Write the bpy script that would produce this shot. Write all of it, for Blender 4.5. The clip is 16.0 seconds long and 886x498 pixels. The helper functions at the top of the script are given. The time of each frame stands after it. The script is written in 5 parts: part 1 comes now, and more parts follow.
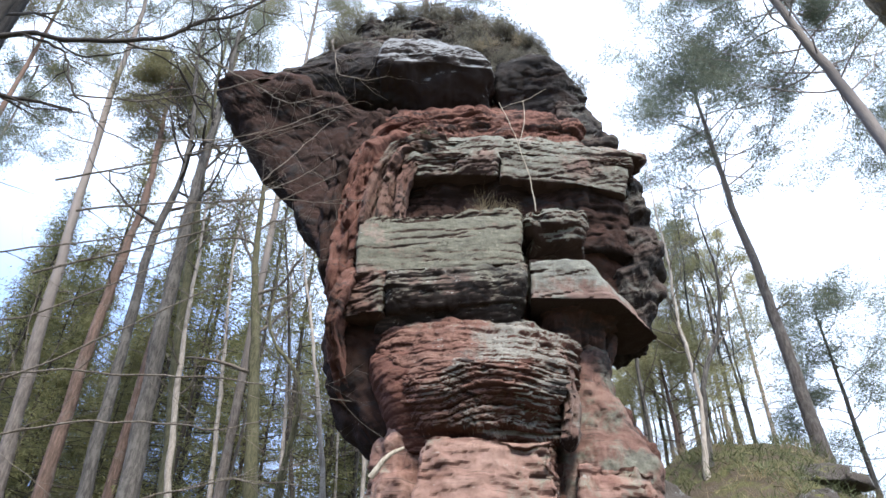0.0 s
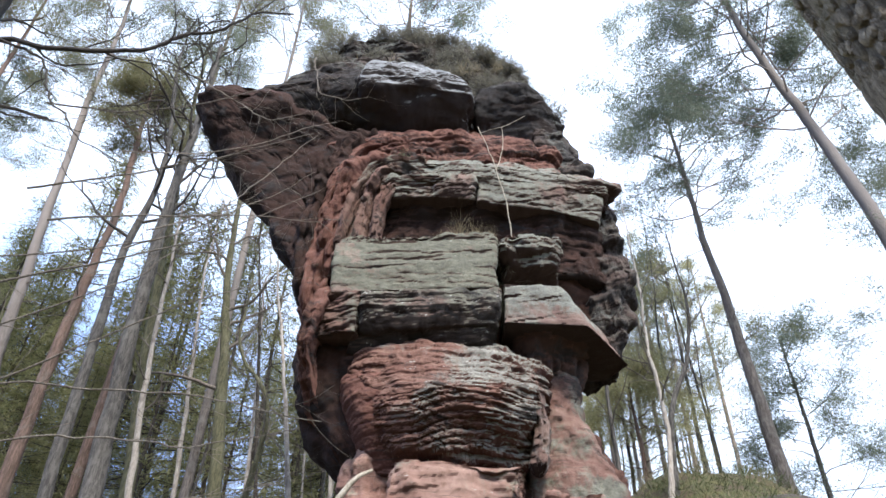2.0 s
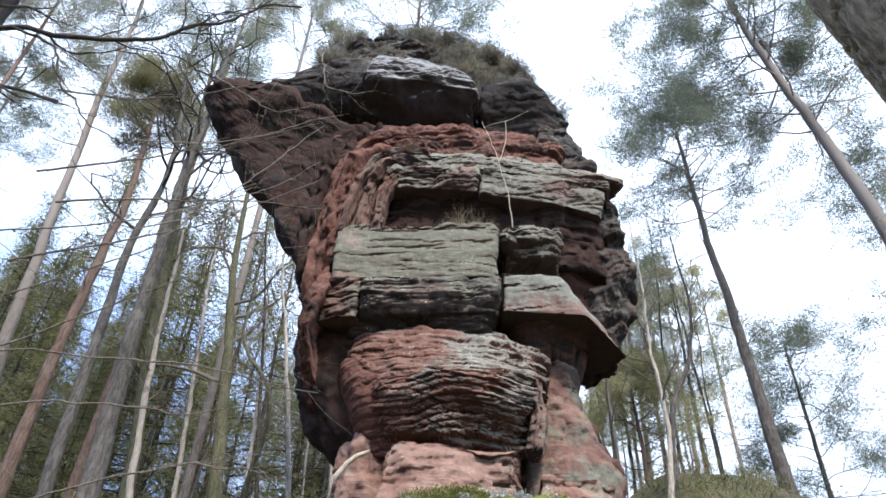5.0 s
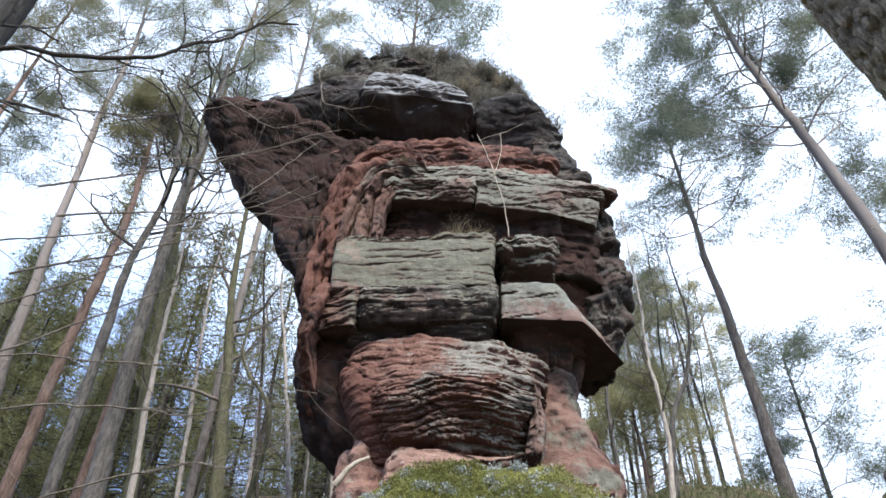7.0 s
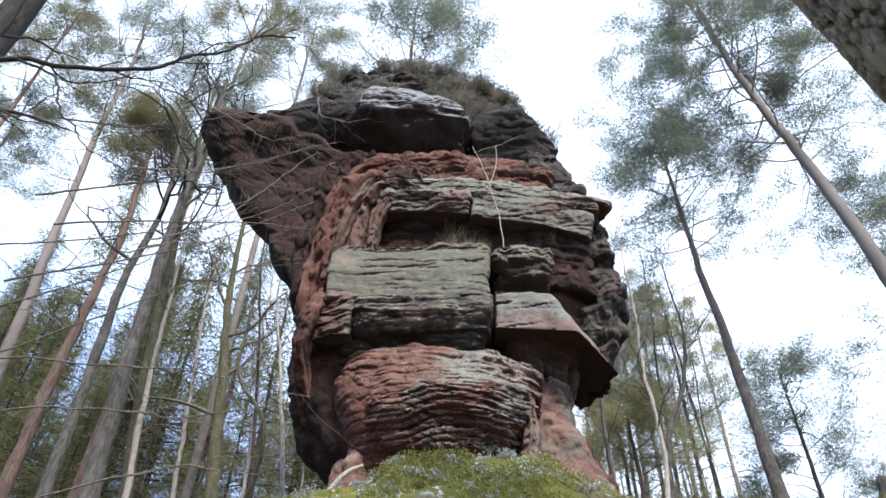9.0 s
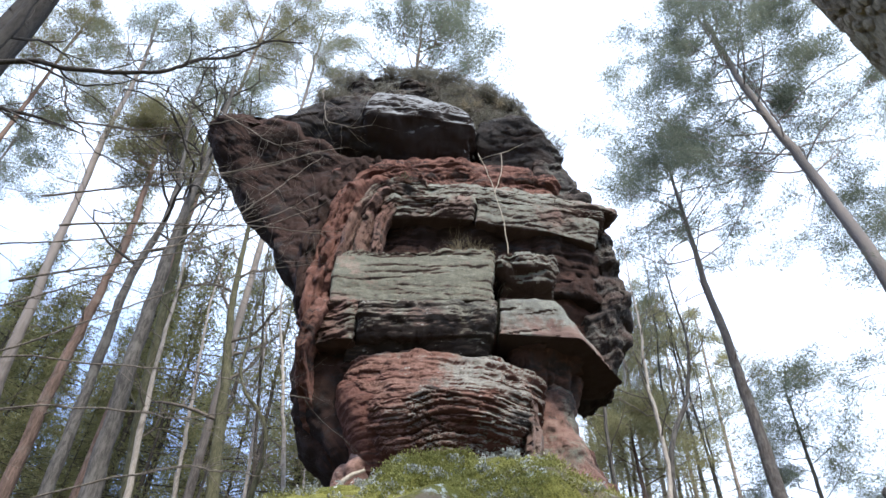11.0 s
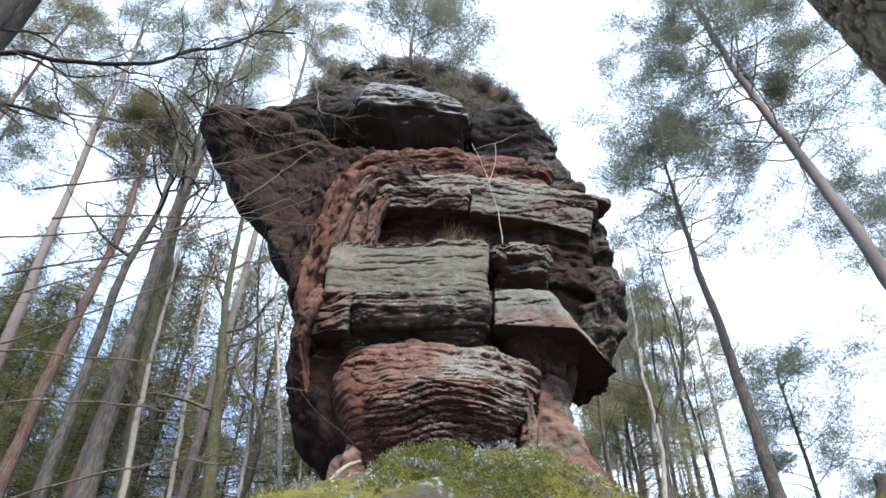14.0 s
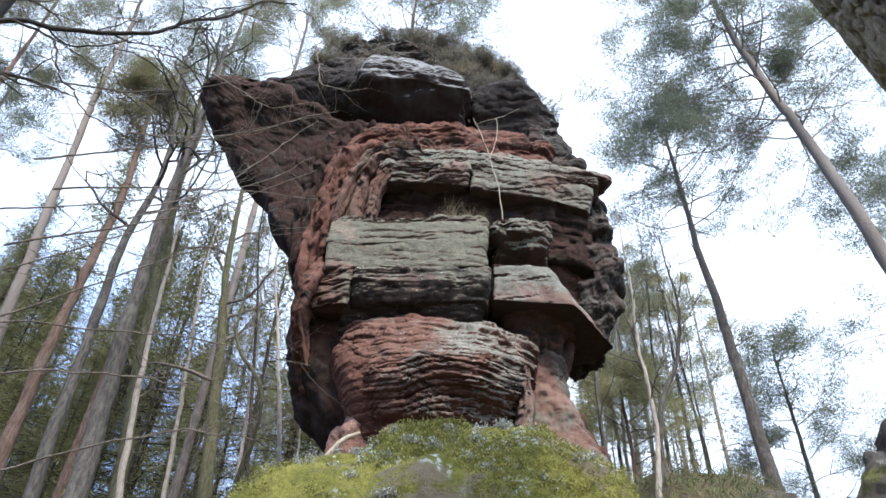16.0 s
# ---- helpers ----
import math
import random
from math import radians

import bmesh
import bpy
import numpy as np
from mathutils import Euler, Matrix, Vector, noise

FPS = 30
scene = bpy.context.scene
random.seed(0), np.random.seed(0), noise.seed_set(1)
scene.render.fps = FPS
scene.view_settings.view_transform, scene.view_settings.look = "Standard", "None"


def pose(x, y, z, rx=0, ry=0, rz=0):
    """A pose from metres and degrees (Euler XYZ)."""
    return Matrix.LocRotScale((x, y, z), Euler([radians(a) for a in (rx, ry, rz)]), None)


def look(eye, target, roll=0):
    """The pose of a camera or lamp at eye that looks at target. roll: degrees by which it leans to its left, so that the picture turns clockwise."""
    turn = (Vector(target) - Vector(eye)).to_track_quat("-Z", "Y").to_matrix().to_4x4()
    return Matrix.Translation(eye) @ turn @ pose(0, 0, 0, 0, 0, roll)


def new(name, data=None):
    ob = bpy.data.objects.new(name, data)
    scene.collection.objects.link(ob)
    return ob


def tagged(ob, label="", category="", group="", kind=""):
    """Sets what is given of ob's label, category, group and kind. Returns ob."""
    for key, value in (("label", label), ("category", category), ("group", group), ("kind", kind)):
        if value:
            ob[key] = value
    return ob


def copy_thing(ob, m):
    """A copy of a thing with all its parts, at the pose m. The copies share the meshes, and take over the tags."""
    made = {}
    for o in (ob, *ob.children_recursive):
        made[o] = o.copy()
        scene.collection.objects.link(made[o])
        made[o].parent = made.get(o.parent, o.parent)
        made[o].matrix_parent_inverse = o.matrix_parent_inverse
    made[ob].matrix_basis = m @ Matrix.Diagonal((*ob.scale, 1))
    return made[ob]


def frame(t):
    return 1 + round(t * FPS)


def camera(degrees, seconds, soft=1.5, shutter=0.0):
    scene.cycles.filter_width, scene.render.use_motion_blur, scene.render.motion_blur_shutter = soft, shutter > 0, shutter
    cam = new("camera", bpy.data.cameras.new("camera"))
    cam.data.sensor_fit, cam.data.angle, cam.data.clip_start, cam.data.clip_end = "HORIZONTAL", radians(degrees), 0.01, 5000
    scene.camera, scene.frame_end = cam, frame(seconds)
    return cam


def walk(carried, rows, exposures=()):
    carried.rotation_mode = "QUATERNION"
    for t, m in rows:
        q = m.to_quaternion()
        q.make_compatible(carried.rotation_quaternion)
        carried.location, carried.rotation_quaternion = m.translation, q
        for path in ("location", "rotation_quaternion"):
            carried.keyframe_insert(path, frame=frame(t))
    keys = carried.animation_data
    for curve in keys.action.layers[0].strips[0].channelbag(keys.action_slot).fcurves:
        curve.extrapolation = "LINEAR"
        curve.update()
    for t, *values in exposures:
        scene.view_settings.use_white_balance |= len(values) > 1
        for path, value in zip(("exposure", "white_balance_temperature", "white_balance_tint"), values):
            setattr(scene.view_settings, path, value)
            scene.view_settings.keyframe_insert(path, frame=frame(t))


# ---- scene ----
cam = camera(64.9, 16.0, soft=1.55)
PATH = [
    (0, (-0.013, 0.688, 2.226), (-0.098, 2.301, 3.406), 0.9),
    (0.5, (-0.03, 0.665, 2.231), (-0.111, 2.282, 3.405), 1.3),
    (1, (-0.038, 0.665, 2.244), (-0.062, 2.28, 3.423), 1.5),
    (1.5, (-0.046, 0.64, 2.249), (-0.052, 2.249, 3.438), 1.2),
    (2, (-0.03, 0.653, 2.216), (-0.041, 2.231, 3.446), 1.2),
    (2.5, (-0.021, 0.692, 2.179), (-0.041, 2.264, 3.414), 1.7),
    (3, (-0.014, 0.713, 2.126), (-0.043, 2.285, 3.362), 1.9),
    (3.5, (-0.017, 0.724, 2.111), (-0.047, 2.296, 3.346), 2.2),
    (4, (0.01, 0.72, 2.077), (-0.023, 2.292, 3.312), 2.6),
    (6.5, (0.077, 0.751, 1.818), (0.046, 2.287, 3.098), 2.5),
    (7, (0.08, 0.757, 1.781), (0.05, 2.281, 3.076), 1.8),
    (7.5, (0.097, 0.761, 1.745), (0.074, 2.266, 3.062), 0.8),
    (8, (0.111, 0.782, 1.705), (0.095, 2.276, 3.034), -0.1),
    (8.5, (0.104, 0.795, 1.692), (0.087, 2.285, 3.025), 0.9),
    (9, (0.111, 0.802, 1.672), (0.088, 2.291, 3.007), 1.8),
    (11.5, (0.103, 0.845, 1.645), (0.067, 2.315, 3.001), 2.9),
    (12, (0.102, 0.847, 1.646), (0.065, 2.321, 2.998), 3.0),
    (12.5, (0.104, 0.849, 1.648), (0.071, 2.325, 2.997), 2.1),
    (13, (0.102, 0.853, 1.648), (0.075, 2.331, 2.996), 2.0),
    (13.5, (0.104, 0.835, 1.646), (0.08, 2.32, 2.985), 1.9),
    (14, (0.103, 0.822, 1.655), (0.085, 2.314, 2.987), 2.0),
    (14.5, (0.103, 0.819, 1.658), (0.086, 2.316, 2.983), 2.0),
    (15, (0.099, 0.794, 1.657), (0.085, 2.308, 2.963), 1.8),
    (15.5, (0.097, 0.777, 1.653), (0.084, 2.307, 2.941), 2.4),
    (16, (0.096, 0.769, 1.657), (0.082, 2.312, 2.929), 2.6),
]
walk(cam, [(t, look(eye, aim, roll)) for t, eye, aim, roll in PATH], [(0, 1.3), (4, 1.25), (9, 1.17), (12, 1.15), (16, 1.19)])

# ---------------------------------------------------------------- light
SUN_UP, SUN_TURN = radians(52), radians(196)
world = bpy.data.worlds.new("world")
scene.world = world
world.use_nodes = True
wn, wl = world.node_tree.nodes, world.node_tree.links
sky = wn.new("ShaderNodeTexSky")
sky.sky_type, sky.sun_disc = "NISHITA", False
sky.sun_elevation, sky.sun_rotation = SUN_UP, SUN_TURN
sky.air_density, sky.dust_density, sky.ozone_density = 1.0, 3.0, 1.0
haze = wn.new("ShaderNodeTexNoise")
haze.inputs["Scale"].default_value, haze.inputs["Detail"].default_value = 1.6, 5
cover = wn.new("ShaderNodeValToRGB")
cover.color_ramp.elements[0].position, cover.color_ramp.elements[1].position = 0.3, 0.62
cover.color_ramp.elements[0].color = (0.5, 0.5, 0.5, 1)
cover.color_ramp.elements[1].color = (1, 1, 1, 1)
clouds = wn.new("ShaderNodeMixRGB")
clouds.inputs[2].default_value = (11.3, 13.7, 18.0, 1)
wcoord = wn.new("ShaderNodeTexCoord")
wl.new(wcoord.outputs["Generated"], haze.inputs["Vector"])
wl.new(haze.outputs["Fac"], cover.inputs["Fac"])
wl.new(cover.outputs["Color"], clouds.inputs[0])
wl.new(sky.outputs["Color"], clouds.inputs[1])
up = wn.new("ShaderNodeSeparateXYZ")
wl.new(wcoord.outputs["Generated"], up.inputs[0])
def fade(value, a, b):
    r = wn.new("ShaderNodeMapRange")
    r.interpolation_type = "SMOOTHSTEP"
    r.inputs["From Min"].default_value, r.inputs["From Max"].default_value = a, b
    wl.new(value, r.inputs["Value"])
    return r.outputs["Result"]


gap = wn.new("ShaderNodeMath")  # the cloud opens to pale blue low over the wood
gap.operation = "MULTIPLY"
wl.new(fade(up.outputs["X"], 0.0, -0.4), gap.inputs[0])
wl.new(fade(up.outputs["Z"], 0.68, 0.42), gap.inputs[1])
blue = wn.new("ShaderNodeMixRGB")
blue.inputs[2].default_value = (4.2, 6.4, 12.0, 1)
wl.new(gap.outputs[0], blue.inputs[0])
wl.new(clouds.outputs["Color"], blue.inputs[1])
rise = wn.new("ShaderNodeMapRange")  # an overcast sky is brighter overhead
rise.inputs["To Min"].default_value, rise.inputs["To Max"].default_value = 0.75, 1.4
wl.new(up.outputs["Z"], rise.inputs["Value"])
dome = wn.new("ShaderNodeVectorMath")
dome.operation = "SCALE"
wl.new(blue.outputs["Color"], dome.inputs[0])
wl.new(rise.outputs["Result"], dome.inputs["Scale"])
wl.new(dome.outputs["Vector"], wn["Background"].inputs["Color"])
wn["Background"].inputs["Strength"].default_value = 0.066
sun = new("sun", bpy.data.lights.new("sun", "SUN"))
sun.data.energy, sun.data.angle, sun.data.color = 3.4, radians(14), (1, 0.955, 0.89)
sun.matrix_world = look((-20 * math.sin(SUN_TURN), 20 * math.cos(SUN_TURN), 20 * math.tan(SUN_UP)), (0, 0, 0))

# ---------------------------------------------------------------- small tools
def lattice(i, seed):
    n = (i[..., 0] * 374761393 + i[..., 1] * 668265263 + i[..., 2] * 1274126177 + seed * 974634777) & 0x7FFFFFFF
    n = ((n ^ (n >> 13)) * 1274126177) & 0x7FFFFFFF
    n = ((n ^ (n >> 15)) * 668265263) & 0x7FFFFFFF
    return (n ^ (n >> 16)) / 0x7FFFFFFF * 2 - 1


def wave(p, seed=0):
    """Smooth value noise from -1 to 1 at rows of points."""
    p = np.asarray(p, float)
    i = np.floor(p).astype(np.int64)
    f = p - i
    f = f * f * f * (f * (f * 6 - 15) + 10)
    total = 0.0
    for a in (0, 1):
        for b in (0, 1):
            for c in (0, 1):
                w = (f[..., 0] if a else 1 - f[..., 0]) * (f[..., 1] if b else 1 - f[..., 1]) * (f[..., 2] if c else 1 - f[..., 2])
                total = total + w * lattice(i + np.array([a, b, c]), seed)
    return total


def rough(p, octaves=4, seed=0, gain=0.5):
    total, amp = 0.0, 1.0
    for o in range(octaves):
        total = total + amp * wave(np.asarray(p) * 2.03**o + 7.7 * o, seed + o)
        amp *= gain
    return total


def beds(p, thick, seed, slope, warp):
    """Relief of bedded stone: broken layers that stand out or step back, with a sharp groove under each."""
    b = (p[:, 2] - slope * p[:, 0] + warp * rough(p * np.array([0.55, 0.55, 0.4]), 2, seed) + 0.1 * thick * rough(p * 6, 2, seed + 2)) / thick
    b = b + 0.8 * wave(np.stack([b * 0.45, 0 * b, 0 * b + seed], 1), seed)
    k = np.floor(b)
    f = b - k
    q = np.stack([p[:, 0] * 2.3 + k * 5.17, p[:, 1] * 2.3 + k * 2.3, k * 3.71], 1)
    out = wave(q, seed + 3) + 0.5 * wave(q * 2.7, seed + 4)
    out = 0.45 * out + 0.55 * np.round(out * 2.5) / 2.5
    out = out + 0.7 * lattice(np.stack([k, 0 * k, 0 * k], 1).astype(np.int64), seed + 5)
    lip = np.where(f < 0.3, -((0.3 - f) / 0.3) ** 2, -0.35 * ((f - 0.3) / 0.7) ** 4)
    return 0.55 * out + 0.9 * lip


def bulges(p, seed):
    """Rounded lumps with creases between them."""
    total, amp = 0.0, 1.0
    for o in range(4):
        total = total + amp * (2.2 * np.abs(wave(p * 2.1**o + 3.3 * o, seed + o)) - 0.8)
        amp *= 0.45
    return total


def rift(p, gap, seed):
    """Thin broken cracks along the bedding, 1 at their bottom."""
    b = (p[:, 2] - 0.1 * p[:, 0] + 0.06 * rough(p * np.array([1.6, 1.6, 0.3]), 3, seed)) / gap
    near = np.abs(b - np.floor(b) - 0.5) * gap
    k = np.floor(b)
    there = wave(np.stack([p[:, 0] * 1.7 + k * 3.3, p[:, 1], k * 2.9], 1), seed + 1)
    return np.exp(-((near / 0.014) ** 2)) * np.clip(there * 3 - 0.2, 0, 1)


def mesh_of(name, verts, faces, material, smooth=True):
    me = bpy.data.meshes.new(name)
    verts = np.asarray(verts, np.float32)
    if isinstance(faces, np.ndarray):
        n, w = faces.shape
        me.vertices.add(len(verts))
        me.vertices.foreach_set("co", verts.ravel())
        me.loops.add(n * w)
        me.loops.foreach_set("vertex_index", faces.astype(np.int32).ravel())
        me.polygons.add(n)
        me.polygons.foreach_set("loop_start", np.arange(0, n * w, w, dtype=np.int32))
        me.update(calc_edges=True)
    else:
        me.from_pydata(verts.tolist(), [], faces)
    me.polygons.foreach_set("use_smooth", np.full(len(me.polygons), smooth))
    if material:
        me.materials.append(material)
    me.update()
    return me


def thing(name, x=0.0, y=0.0, z=0.0, label="", category="", group="", kind=""):
    ob = new(name)
    ob.empty_display_size = 0.2
    ob.location = (x, y, z)
    return tagged(ob, label, category, group, kind)


def child(name, me, parent, label=""):
    ob = new(name, me)
    ob.parent = parent
    return tagged(ob, label)


# ---------------------------------------------------------------- materials
def material(name):
    m = bpy.data.materials.new(name)
    m.use_nodes = True
    n, l = m.node_tree.nodes, m.node_tree.links
    return m, n, l, n["Principled BSDF"]


def noise_node(n, l, vec, scale, detail=5, rough_=0.6, warp=0.0):
    t = n.new("ShaderNodeTexNoise")
    t.inputs["Scale"].default_value, t.inputs["Detail"].default_value = scale, detail
    t.inputs["Roughness"].default_value, t.inputs["Distortion"].default_value = rough_, warp
    l.new(vec, t.inputs["Vector"])
    return t.outputs["Fac"]


def step_node(n, l, fac, a, b):
    r = n.new("ShaderNodeMapRange")
    r.interpolation_type = "SMOOTHSTEP"
    r.inputs["From Min"].default_value, r.inputs["From Max"].default_value = a, b
    l.new(fac, r.inputs["Value"])
    return r.outputs["Result"]


def blend(n, l, fac, a, b):
    m = n.new("ShaderNodeMixRGB")
    for i, v in ((0, fac), (1, a), (2, b)):
        if isinstance(v, (tuple, float, int)):
            m.inputs[i].default_value = (*v, 1) if isinstance(v, tuple) else v
        else:
            l.new(v, m.inputs[i])
    return m.outputs["Color"]


def stretch(n, l, x, y, z):
    c = n.new("ShaderNodeTexCoord")
    m = n.new("ShaderNodeMapping")
    m.inputs["Scale"].default_value = (x, y, z)
    l.new(c.outputs["Object"], m.inputs["Vector"])
    return m.outputs["Vector"]


def bump(n, l, b, height, strength, distance):
    k = n.new("ShaderNodeBump")
    k.inputs["Strength"].default_value, k.inputs["Distance"].default_value = strength, distance
    l.new(height, k.inputs["Height"])
    l.new(k.outputs["Normal"], b.inputs["Normal"])


def times(n, l, a, b):
    m = n.new("ShaderNodeMath")
    m.operation = "MULTIPLY"
    for i, v in ((0, a), (1, b)):
        if isinstance(v, (float, int)):
            m.inputs[i].default_value = v
        else:
            l.new(v, m.inputs[i])
    return m.outputs["Value"]


def sandstone(name, red, pale, grey, grey_from, crust_from, white_from=0.66, bands=9.0, lichen=(0.27, 0.27, 0.2), under=(0.13, 0.07, 0.055), facing=(-0.62, -0.15), lean=()):
    """Red sandstone with bedding streaks and dark seams; undersides carry no grey-green lichen and are coloured darker
    for shade.
    """
    m, n, l, b = material(name)
    flat, cube = stretch(n, l, 1.0, 1.0, bands), stretch(n, l, 1, 1, 1)
    col = blend(n, l, step_node(n, l, noise_node(n, l, flat, 1.5, 8, 0.68, 0.6), 0.3, 0.7), red, pale)
    col = blend(n, l, times(n, l, step_node(n, l, noise_node(n, l, cube, 9, 6, 0.7), 0.42, 0.75), 0.5), col, tuple(0.5 * c for c in red))
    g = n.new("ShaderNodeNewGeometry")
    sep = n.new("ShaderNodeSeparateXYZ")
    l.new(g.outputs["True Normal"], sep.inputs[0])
    not_under = step_node(n, l, sep.outputs["Z"], *facing)
    # faces that turn down are mixed to a dark colour standing in for shade
    col = blend(n, l, not_under, blend(n, l, 0.94, col, under), col)
    patchy = noise_node(n, l, cube, 1.3, 9, 0.72, 0.3)
    for axis, a, c, gain in lean:  # the lichen thickens along an axis
        at = n.new("ShaderNodeSeparateXYZ")
        l.new(cube, at.inputs[0])
        more = n.new("ShaderNodeMath")
        more.operation = "ADD"
        l.new(patchy, more.inputs[0])
        l.new(times(n, l, step_node(n, l, at.outputs[axis], a, c), gain), more.inputs[1])
        patchy = more.outputs[0]
    skin = step_node(n, l, patchy, grey_from, grey_from + 0.12)
    tone = blend(n, l, step_node(n, l, noise_node(n, l, cube, 6, 7, 0.75), 0.35, 0.65), grey, lichen)
    tone = blend(n, l, times(n, l, step_node(n, l, noise_node(n, l, cube, 40, 4, 0.7), 0.48, 0.64), 0.4), tone, tuple(0.45 * c for c in grey))
    tone = blend(n, l, times(n, l, step_node(n, l, noise_node(n, l, stretch(n, l, 1, 1, 1.7), 7, 8, 0.78), 0.56, 0.64), 0.5), tone, tuple(min(0.6, 1.7 * c) for c in lichen))
    col = blend(n, l, times(n, l, skin, not_under), col, tone)
    seam = step_node(n, l, noise_node(n, l, stretch(n, l, 1.2, 1.2, 24), 1.6, 6, 0.6, 0.2), 0.6, 0.66)
    col = blend(n, l, times(n, l, seam, 0.5), col, (0.045, 0.038, 0.035))
    crust = step_node(n, l, noise_node(n, l, stretch(n, l, 1, 1, 2.2), 1.7, 9, 0.74, 0.5), crust_from, crust_from + 0.12)
    col = blend(n, l, times(n, l, crust, 0.85), col, (0.032, 0.03, 0.03))
    spot = step_node(n, l, noise_node(n, l, stretch(n, l, 1, 1, 2), 8, 7, 0.75), white_from, white_from + 0.05)
    col = blend(n, l, times(n, l, times(n, l, spot, 0.75), not_under), col, (0.52, 0.52, 0.48))
    l.new(col, b.inputs["Base Color"])
    b.inputs["Roughness"].default_value = 0.93
    b.inputs["Specular IOR Level"].default_value = 0.25
    grain = blend(n, l, 0.45, noise_node(n, l, stretch(n, l, 6, 6, 30), 1.5, 9, 0.78), noise_node(n, l, cube, 22, 8, 0.78))
    bump(n, l, b, grain, 1.0, 0.06)
    return m


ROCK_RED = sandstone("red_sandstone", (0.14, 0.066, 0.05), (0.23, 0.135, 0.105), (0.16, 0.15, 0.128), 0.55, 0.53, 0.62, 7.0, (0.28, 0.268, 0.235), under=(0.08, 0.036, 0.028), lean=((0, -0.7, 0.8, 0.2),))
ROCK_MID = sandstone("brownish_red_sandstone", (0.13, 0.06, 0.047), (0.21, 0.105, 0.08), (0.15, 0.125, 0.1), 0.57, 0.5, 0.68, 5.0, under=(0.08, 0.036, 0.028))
# red stone of the recesses, its base colour lowered to hold their shade
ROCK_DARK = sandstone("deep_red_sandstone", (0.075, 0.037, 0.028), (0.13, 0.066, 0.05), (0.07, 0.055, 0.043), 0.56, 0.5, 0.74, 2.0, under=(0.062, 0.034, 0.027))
# the same stone again, nearly black, with the overhang's shade in its colour
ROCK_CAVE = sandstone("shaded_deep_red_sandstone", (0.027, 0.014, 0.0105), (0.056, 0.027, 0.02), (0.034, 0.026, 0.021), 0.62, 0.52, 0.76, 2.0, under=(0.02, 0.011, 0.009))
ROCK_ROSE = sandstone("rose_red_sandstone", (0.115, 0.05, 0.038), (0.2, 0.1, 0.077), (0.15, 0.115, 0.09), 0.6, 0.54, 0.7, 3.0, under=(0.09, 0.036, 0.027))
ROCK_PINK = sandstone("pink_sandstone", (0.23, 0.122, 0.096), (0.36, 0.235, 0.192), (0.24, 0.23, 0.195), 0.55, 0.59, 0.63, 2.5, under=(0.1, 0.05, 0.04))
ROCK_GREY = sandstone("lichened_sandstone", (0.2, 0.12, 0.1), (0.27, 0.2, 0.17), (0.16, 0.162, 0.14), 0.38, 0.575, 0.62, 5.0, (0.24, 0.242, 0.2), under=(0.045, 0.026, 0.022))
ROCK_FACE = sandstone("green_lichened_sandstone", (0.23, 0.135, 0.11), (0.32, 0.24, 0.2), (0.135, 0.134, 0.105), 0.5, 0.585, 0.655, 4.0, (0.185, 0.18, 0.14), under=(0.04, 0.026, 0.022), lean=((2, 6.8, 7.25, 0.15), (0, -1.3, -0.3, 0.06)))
# black crust in patches; the rounded lower edge is coloured darker as in shade
ROCK_EDGE = sandstone("dark_edged_sandstone", (0.1, 0.066, 0.054), (0.17, 0.115, 0.095), (0.12, 0.118, 0.095), 0.5, 0.5, 0.6, 5.0, (0.19, 0.186, 0.15), under=(0.022, 0.016, 0.014), facing=(-0.35, 0.0), lean=((2, 6.75, 7.1, 0.12),))
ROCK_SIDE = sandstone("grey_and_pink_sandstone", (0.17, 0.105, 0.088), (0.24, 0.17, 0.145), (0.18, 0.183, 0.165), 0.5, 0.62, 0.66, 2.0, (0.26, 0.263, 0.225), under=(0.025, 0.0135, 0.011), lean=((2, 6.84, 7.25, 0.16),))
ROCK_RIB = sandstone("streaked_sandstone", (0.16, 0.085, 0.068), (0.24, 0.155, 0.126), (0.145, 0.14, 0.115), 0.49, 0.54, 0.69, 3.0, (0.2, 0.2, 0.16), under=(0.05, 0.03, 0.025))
# black band below the face block: deep shadow put into the stone colour
ROCK_LIP = sandstone("shade_band_sandstone", (0.04, 0.03, 0.026), (0.07, 0.05, 0.042), (0.17, 0.165, 0.135), 0.6, 0.58, 0.6, 5.0, (0.3, 0.3, 0.25), under=(0.025, 0.02, 0.018), lean=((2, 6.62, 6.86, 0.24),))
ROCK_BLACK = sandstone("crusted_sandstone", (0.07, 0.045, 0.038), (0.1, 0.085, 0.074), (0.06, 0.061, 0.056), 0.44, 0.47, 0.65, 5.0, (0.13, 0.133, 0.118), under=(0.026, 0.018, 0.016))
ROCK_CRUST = sandstone("black_crusted_sandstone", (0.035, 0.028, 0.026), (0.05, 0.042, 0.04), (0.075, 0.076, 0.07), 0.54, 0.42, 0.66, 4.0, (0.15, 0.152, 0.14), under=(0.022, 0.014, 0.012), facing=(-0.1, 0.4))
# pale lichen on upturned faces, shade painted dark on the lip's underside
ROCK_PALE = sandstone("pale_lichened_sandstone", (0.07, 0.05, 0.045), (0.1, 0.085, 0.08), (0.2, 0.212, 0.222), 0.34, 0.58, 0.66, 4.0, (0.3, 0.31, 0.32), under=(0.03, 0.023, 0.022), facing=(-0.3, 0.1))


